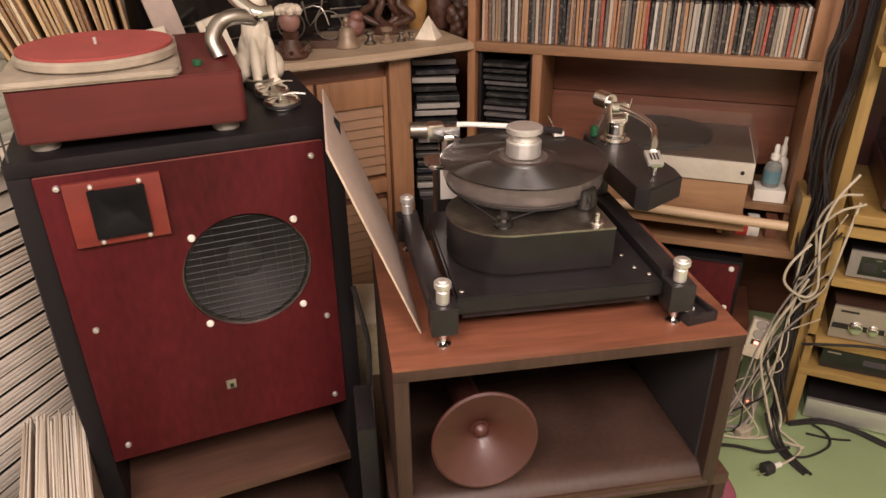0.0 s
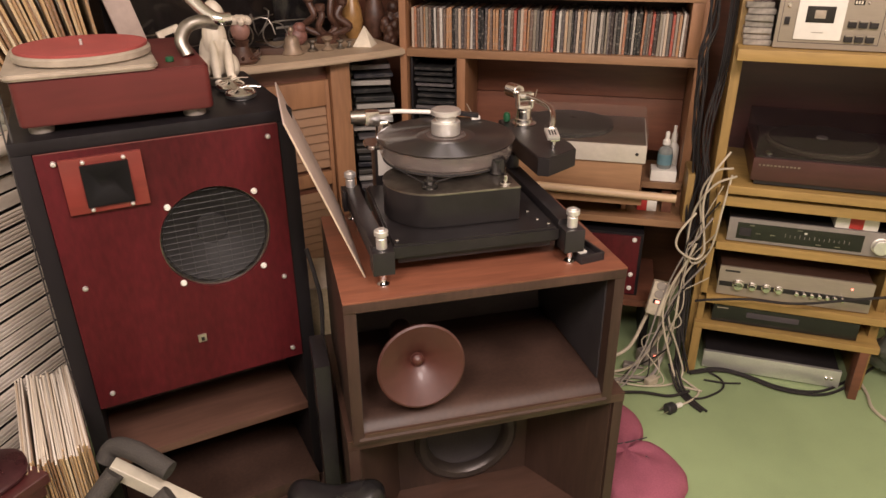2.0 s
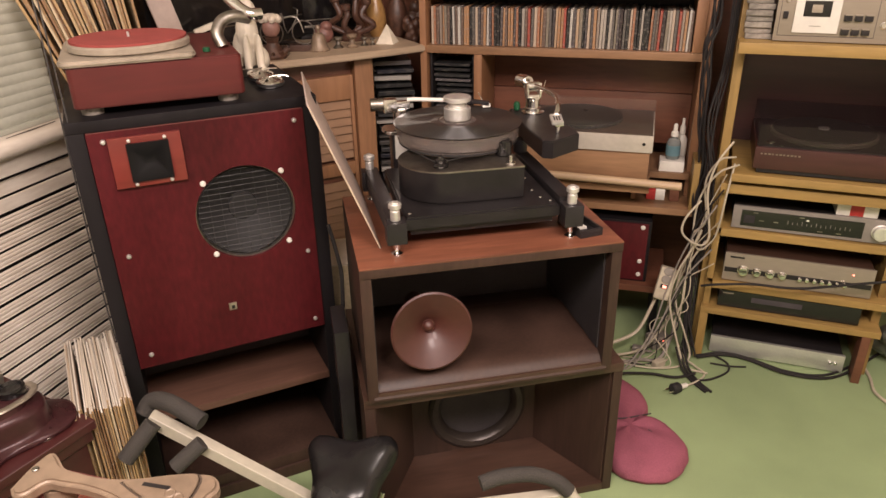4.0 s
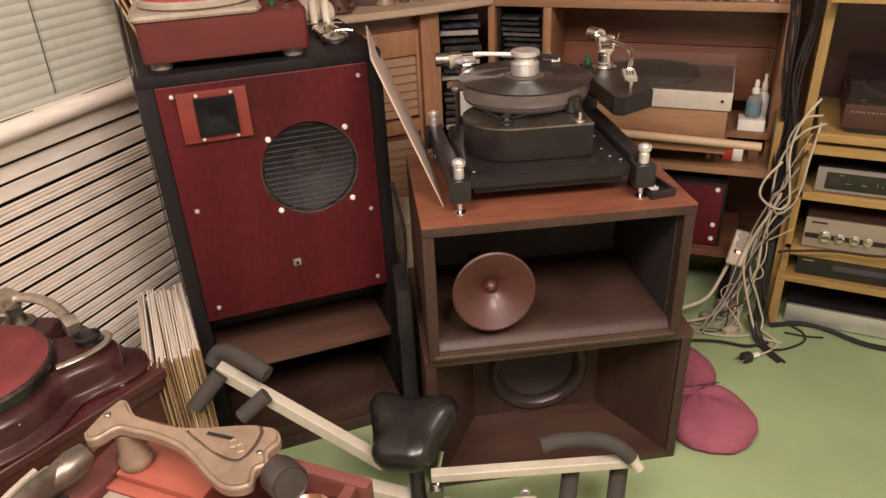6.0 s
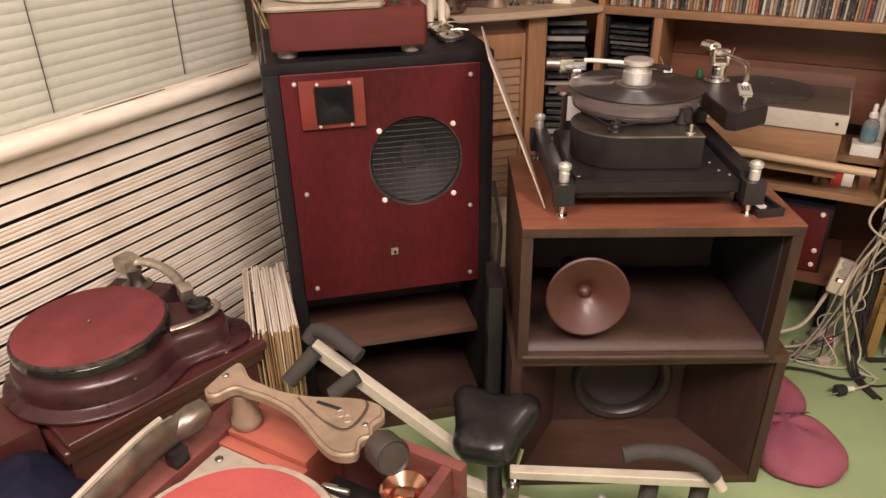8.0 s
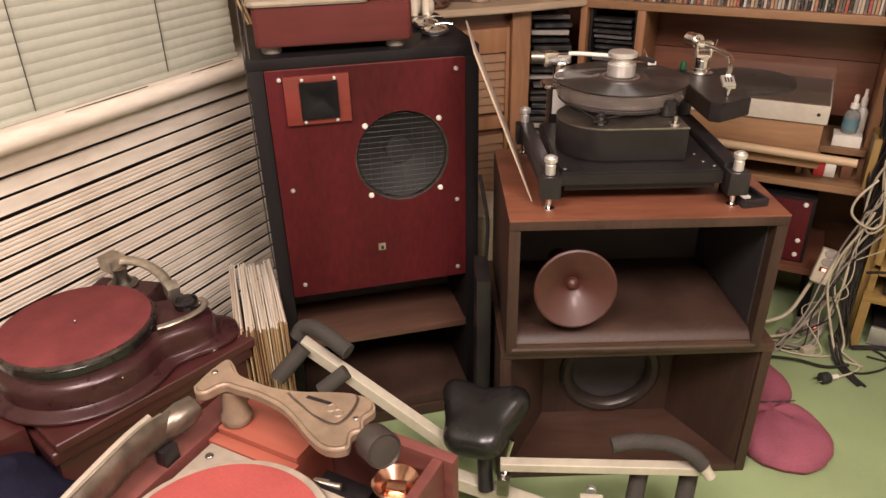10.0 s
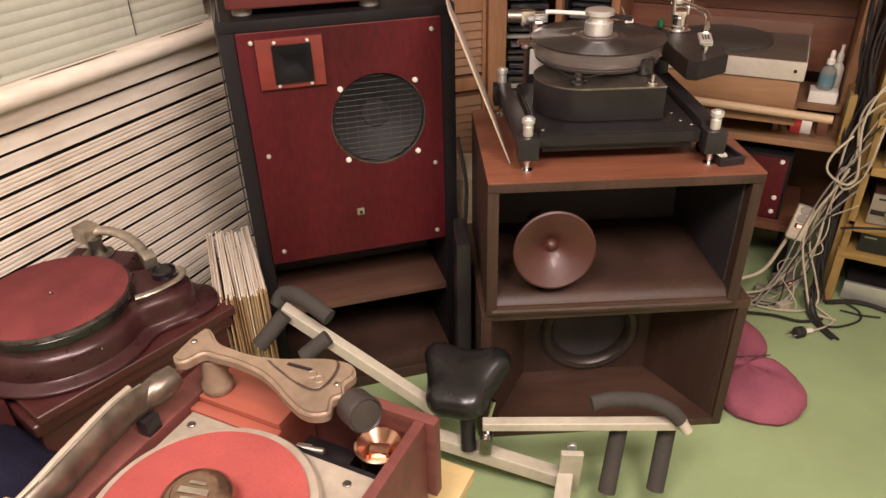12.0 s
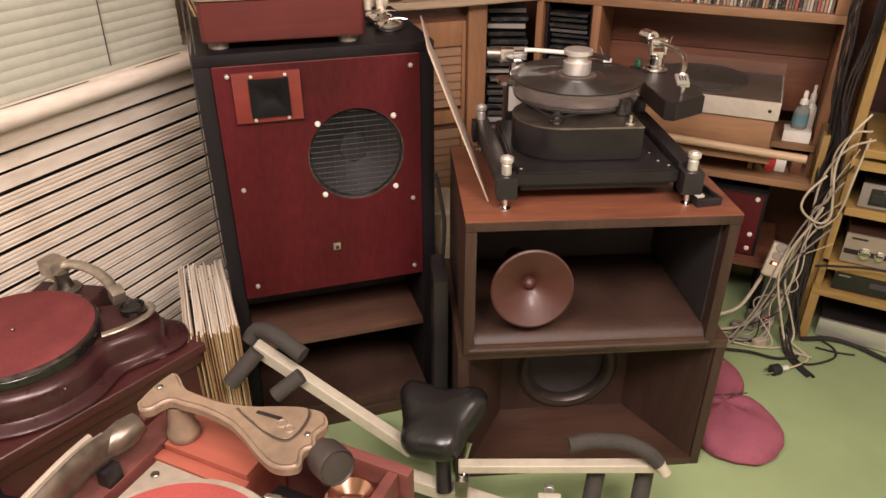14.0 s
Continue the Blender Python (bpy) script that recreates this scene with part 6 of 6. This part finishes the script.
# ---- cushion ----
def two_lobes(f, z):
    """The outline of two round lobes that meet in a waist."""
    out = []
    for i in range(96):
        a = 2 * math.pi * i / 96
        c, s_ = math.cos(a), math.sin(a)
        reach = 0.0
        for lx, ly, lr in ((0.020, -0.075, 0.122), (-0.050, 0.130, 0.134)):
            along = lx * c + ly * s_
            inside = lr * lr - (lx * s_ - ly * c) ** 2
            if inside > 0:
                reach = max(reach, along + math.sqrt(inside))
        reach *= f * (1 + 0.012 * math.sin(9 * a) + 0.006 * math.sin(23 * a))
        out.append((reach * c, reach * s_, z * (1 + 0.08 * math.sin(5 * a))))
    return out


loops = [two_lobes(f, z) for f, z in ((0.86, 0.002), (0.96, 0.006), (1.0, 0.020), (0.985, 0.032), (0.93, 0.045), (0.82, 0.054), (0.62, 0.059), (0.40, 0.058), (0.20, 0.055), (0.06, 0.054))]
cu_ = thing("seat_cushion", at(0.660, 1.320, 0.0), "magenta cotton cushion lying on the carpet", "cushion")
part("cover", loft(loops), PINK, cu_)
part("seam", tube([(-0.07, 0.030, 0.057), (-0.02, 0.022, 0.0565), (0.03, 0.032, 0.056), (0.075, 0.055, 0.045)], 0.0018, 6), GAP, cu_)
part("seam", tube([(0.045, -0.03, 0.057), (0.060, -0.06, 0.057), (0.062, -0.10, 0.055), (0.085, -0.115, 0.053)], 0.0016, 6), GAP, cu_)
part("seam", tube([(0.085, -0.115, 0.053), (0.110, -0.118, 0.046), (0.128, -0.116, 0.036)], 0.0016, 6), GAP, cu_)

# ---- cables ----
LOOP = [(0.933, 1.742, 0.568), (0.891, 1.735, 0.515), (0.882, 1.73, 0.469), (0.912, 1.725, 0.436), (0.949, 1.725, 0.423), (0.967, 1.725, 0.447), (0.963, 1.73, 0.494), (0.944, 1.73, 0.603), (0.959, 1.73, 0.690), (0.999, 1.73, 0.759)]
LONG = [(0.945, 1.735, 0.471), (0.922, 1.74, 0.396), (0.890, 1.74, 0.318), (0.877, 1.74, 0.217)]
BUNDLE = [(0.932, 1.85, 1.177), (0.942, 1.85, 1.089), (0.929, 1.85, 1.013), (0.933, 1.85, 0.902), (0.937, 1.85, 0.768), (0.958, 1.84, 0.644), (0.950, 1.83, 0.551), (0.955, 1.80, 0.416), (0.950, 1.78, 0.229), (0.945, 1.74, 0.02)]


def cable(points, r, material, label):
    return solid("cable", tube(points, r, 8, 8), material, at(0, 0, 0), label, "cable")


WL, BLK, GRY = "cream mains cable hanging in the tangle beside the rack", "black cable hanging beside the rack", "grey cable in the tangle beside the rack"
cable([(1.0, 1.70, 0.72), (0.965, 1.73, 0.70), (0.945, 1.76, 0.62), (0.955, 1.74, 0.50), (0.93, 1.77, 0.44), (0.95, 1.74, 0.40), (0.985, 1.72, 0.46), (0.99, 1.70, 0.60), (1.0, 1.70, 0.70)], 0.0032, CABLE_W, WL)
cable([(1.01, 1.69, 0.70), (0.96, 1.72, 0.66), (0.93, 1.76, 0.55), (0.93, 1.77, 0.35), (0.895, 1.80, 0.18), (0.89, 1.78, 0.10)], 0.0032, CABLE_W, WL)
cable([(0.965, 1.74, 0.43), (0.93, 1.76, 0.33), (0.92, 1.74, 0.22), (0.90, 1.73, 0.12), (0.93, 1.70, 0.03), (0.96, 1.66, 0.012), (0.98, 1.62, 0.008), (0.945, 1.58, 0.008), (0.87, 1.535, 0.014)], 0.0032, CABLE_W, "cream flex running to the loose plug")
cable([(0.955, 1.76, 0.45), (0.915, 1.78, 0.30), (0.905, 1.76, 0.20), (0.935, 1.72, 0.10), (0.955, 1.70, 0.02), (0.90, 1.66, 0.008), (0.80, 1.66, 0.008), (0.70, 1.70, 0.008)], 0.0032, CABLE_W, WL)
cable([(0.86, 1.79, 0.26), (0.83, 1.77, 0.18), (0.78, 1.74, 0.10), (0.70, 1.72, 0.07), (0.62, 1.72, 0.04)], 0.0058, CABLE_W, WL)
cable([(0.92, 1.80, 0.14), (0.85, 1.77, 0.05), (0.78, 1.73, 0.025), (0.66, 1.71, 0.02)], 0.0045, CABLE_W, WL)
cable([(0.93, 1.79, 0.10), (0.86, 1.71, 0.012), (0.78, 1.70, 0.012), (0.68, 1.67, 0.012)], 0.006, CABLE_G, GRY)
for k in range(6):
    x = 0.955 + 0.010 * (k % 4)
    y = 1.80 - 0.012 * (k % 3)
    cable([(0.985 + 0.006 * k, 1.87, 1.35), (0.978 + 0.005 * (k % 5), 1.84, 1.02 - 0.01 * k), (0.955 + 0.012 * math.sin(2.1 * k), 1.81, 0.80), (x, y, 0.62), (0.965 + 0.02 * math.sin(1.3 * k), y, 0.42), (0.955 + 0.015 * math.cos(2 * k), 1.77, 0.22), (0.955 + 0.01 * k - 0.03, 1.72 - 0.01 * (k % 3), 0.02)], 0.0020 + 0.0006 * (k % 3), CABLE_B, BLK)
cable([(0.985, 1.71, 0.012), (1.08, 1.72, 0.012), (1.15, 1.69, 0.011), (1.24, 1.61, 0.011), (1.36, 1.58, 0.011), (1.48, 1.63, 0.011), (1.62, 1.72, 0.011), (1.75, 1.72, 0.011)], 0.0045, CABLE_B, "thick black cable lying on the carpet")
cable([(0.98, 1.72, 0.01), (1.08, 1.735, 0.010), (1.16, 1.70, 0.008), (1.25, 1.625, 0.008), (1.36, 1.60, 0.008), (1.50, 1.66, 0.008)], 0.0042, CABLE_B, "thick black cable lying on the carpet")
cable([(1.04, 1.73, 0.01), (1.075, 1.68, 0.007), (1.06, 1.63, 0.007), (0.99, 1.59, 0.007), (0.935, 1.585, 0.008)], 0.0034, CABLE_B, "thin black cable looping on the carpet")
cable([(1.02, 1.68, 0.007), (1.08, 1.66, 0.007), (1.13, 1.655, 0.007)], 0.003, CABLE_B, "thin black cable end on the carpet")
cable([(1.52, 1.72, 0.10), (1.515, 1.665, 0.02), (1.50, 1.58, 0.008), (1.475, 1.50, 0.008), (1.50, 1.40, 0.008)], 0.0048, CABLE_W, "cream cable lying on the carpet by the rack")
cable([(0.965, 1.72, 0.28), (1.0, 1.69, 0.30), (1.10, 1.66, 0.315), (1.22, 1.61, 0.325), (1.36, 1.55, 0.37), (1.52, 1.47, 0.43), (1.62, 1.46, 0.46)], 0.0042, CABLE_B, "black cable slung across the rack's front")
cable([(0.64, 1.60, 0.014), (0.70, 1.62, 0.014), (0.80, 1.62, 0.012), (0.88, 1.60, 0.01), (0.95, 1.62, 0.01)], 0.0045, CABLE_B, "black jack cable lying on the carpet")
for k in range(7):
    s = math.sin(2.3 * k + 0.5)
    c = math.cos(1.7 * k)
    cable([(0.985 + 0.01 * s, 1.72, 0.66 - 0.05 * k), (0.93 + 0.025 * c, 1.75 + 0.02 * s, 0.50 - 0.04 * k), (0.90 + 0.04 * s, 1.74, 0.30 - 0.02 * k), (0.86 + 0.05 * c, 1.72 + 0.03 * s, 0.12), (0.80 + 0.08 * s, 1.69 + 0.04 * c, 0.012), (0.72 + 0.05 * c, 1.68 + 0.05 * s, 0.008)], 0.0018 + 0.0005 * (k % 3), (CABLE_W, CABLE_B, CABLE_G)[k % 3], (WL, BLK, GRY)[k % 3])
cable(LOOP, 0.0034, CABLE_W, "cream cable hanging in a loose loop beside the rack")
cable(LONG + [(0.90, 1.70, 0.10), (0.93, 1.66, 0.012), (0.99, 1.62, 0.008)], 0.0036, CABLE_W, WL)
for k in range(5):
    w = 0.5 + 0.9 * k
    cable([(x + 0.010 * math.sin(w + 1.3 * i), y + 0.012 * math.cos(1.7 * w + i), z) for i, (x, y, z) in enumerate(BUNDLE)], 0.0034 + 0.0008 * (k % 2), CABLE_B, "black cable in the thick knotted bundle by the rack")
for k, (x, y, r_) in enumerate(((0.845, 1.675, 30), (0.80, 1.76, -20))):
    sp_ = thing("cable_plug", at(x, y, 0.0, 0, 0, r_), "pale moulded plug lying among the cables", "plug")
    part("plug_body", box(-0.022, -0.012, 0.001, 0.022, 0.012, 0.026, 0.006, 3), (CABLE_W, CABLE_G)[k], sp_)
    part("strain_relief", tube([(0.021, 0, 0.013), (0.045, 0.003, 0.011)], 0.0055, 10, 6, 0.0035), (CABLE_W, CABLE_G)[k], sp_)
for k in range(3):
    cable([(0.905 + 0.012 * k, 1.70, 0.06), (0.915 + 0.011 * k, 1.64, 0.010), (0.930 + 0.010 * k, 1.575, 0.006), (0.952 + 0.009 * k, 1.525 + 0.006 * (k % 2), 0.006)], 0.0042, CABLE_B, "black cable tail lying flat on the carpet")
bm = bmesh.new()
for k in range(12):
    bm = lump(bm, 0.05 * math.cos(2.4 * k), 0.06 * math.sin(2.4 * k), 0.06 + 0.019 * k, 0.075 - 0.003 * k, 0.07, 0.06, 12)
for v in bm.verts:
    v.co.x += 0.012 * math.sin(38 * v.co.z + 31 * v.co.y)
    v.co.z = max(0.0, v.co.z)
bag = solid("plastic_bag", bm, mat("grey_green_plastic", (0.10, 0.105, 0.085), 0.3, vary=0.4, scale=18, bump=0.5), at(1.655, 1.64, 0), "crumpled grey-green plastic bag standing by the rack", "bag")
jp = solid("jack_plug", tube([(0.64, 1.60, 0.014), (0.60, 1.592, 0.014)], 0.009, 14), WHITE, at(0, 0, 0), "white jack plug lying on the carpet", "plug")
pg_ = thing("mains_plug", at(0.858, 1.532, 0.0, 0, 0, 205), "loose black and white mains plug on carpet", "plug")
part("plug_body", move(lathe([(0.010, -0.02), (0.017, -0.012), (0.018, 0.01), (0.014, 0.014), (0, 0.014)], 20), at(0, 0, 0.017, 0, 90, 0)), RUBBER, pg_)
for y in (-0.009, 0.009):
    part("pin", tube([(0.012, y, 0.017), (0.034, y, 0.017)], 0.0024, 8), CHROME, pg_)
part("collar", tube([(-0.045, 0, 0.014), (-0.018, 0, 0.016)], 0.008, 12), WHITE, pg_)
ps = thing("power_strip", at(0.842, 1.735, 0.215, -14, 10, -16) @ Matrix.Diagonal((0.88, 0.88, 0.78, 1)), "white power strip with a glowing red switch", "power strip")
part("strip_body", box(-0.028, 0, 0.01, 0.028, 0.035, 0.15, 0.008, 3), CABLE_W, ps)
part("switch", box(-0.014, -0.004, 0.06, 0.014, 0.0, 0.078, 0.002), BLACK, ps)
part("switch_lamp", box(-0.006, -0.0055, 0.062, 0.008, -0.004, 0.074, 0.001), GLOW, ps, "lit red switch")
for z in (0.10, 0.135):
    part("socket", move(cyl(0, 0, 0, 0.004, 0.017, 24), at(0, 0.0, z) @ FRONT), CABLE_G, ps)
part("strip_hook", box(-0.01, 0.03, 0.0, 0.01, 0.08, 0.01, 0.001), WHITE, ps)
ad = thing("plug_adaptor", at(0.876, 1.805, 0.0, 0, 0, 20), "grey mains adaptor lying on the carpet", "adaptor")
part("adaptor_body", box(-0.035, -0.025, 0, 0.035, 0.025, 0.045, 0.006, 3), CABLE_G, ad)
part("adaptor_lamp", box(0.0, -0.027, 0.03, 0.008, -0.025, 0.036, 0.0005), GLOW, ad)

# soft lumps melt into one skin
for name in ("plaster_figurine", "carved_ball", "clay_figure", "clay_figure.001", "shade_cloth", "plastic_bag"):
    mod = bpy.data.objects[name].modifiers.new("remesh", "REMESH")
    mod.mode, mod.voxel_size, mod.use_smooth_shade = "VOXEL", 0.008 if name in ("shade_cloth", "plastic_bag") else 0.003, True
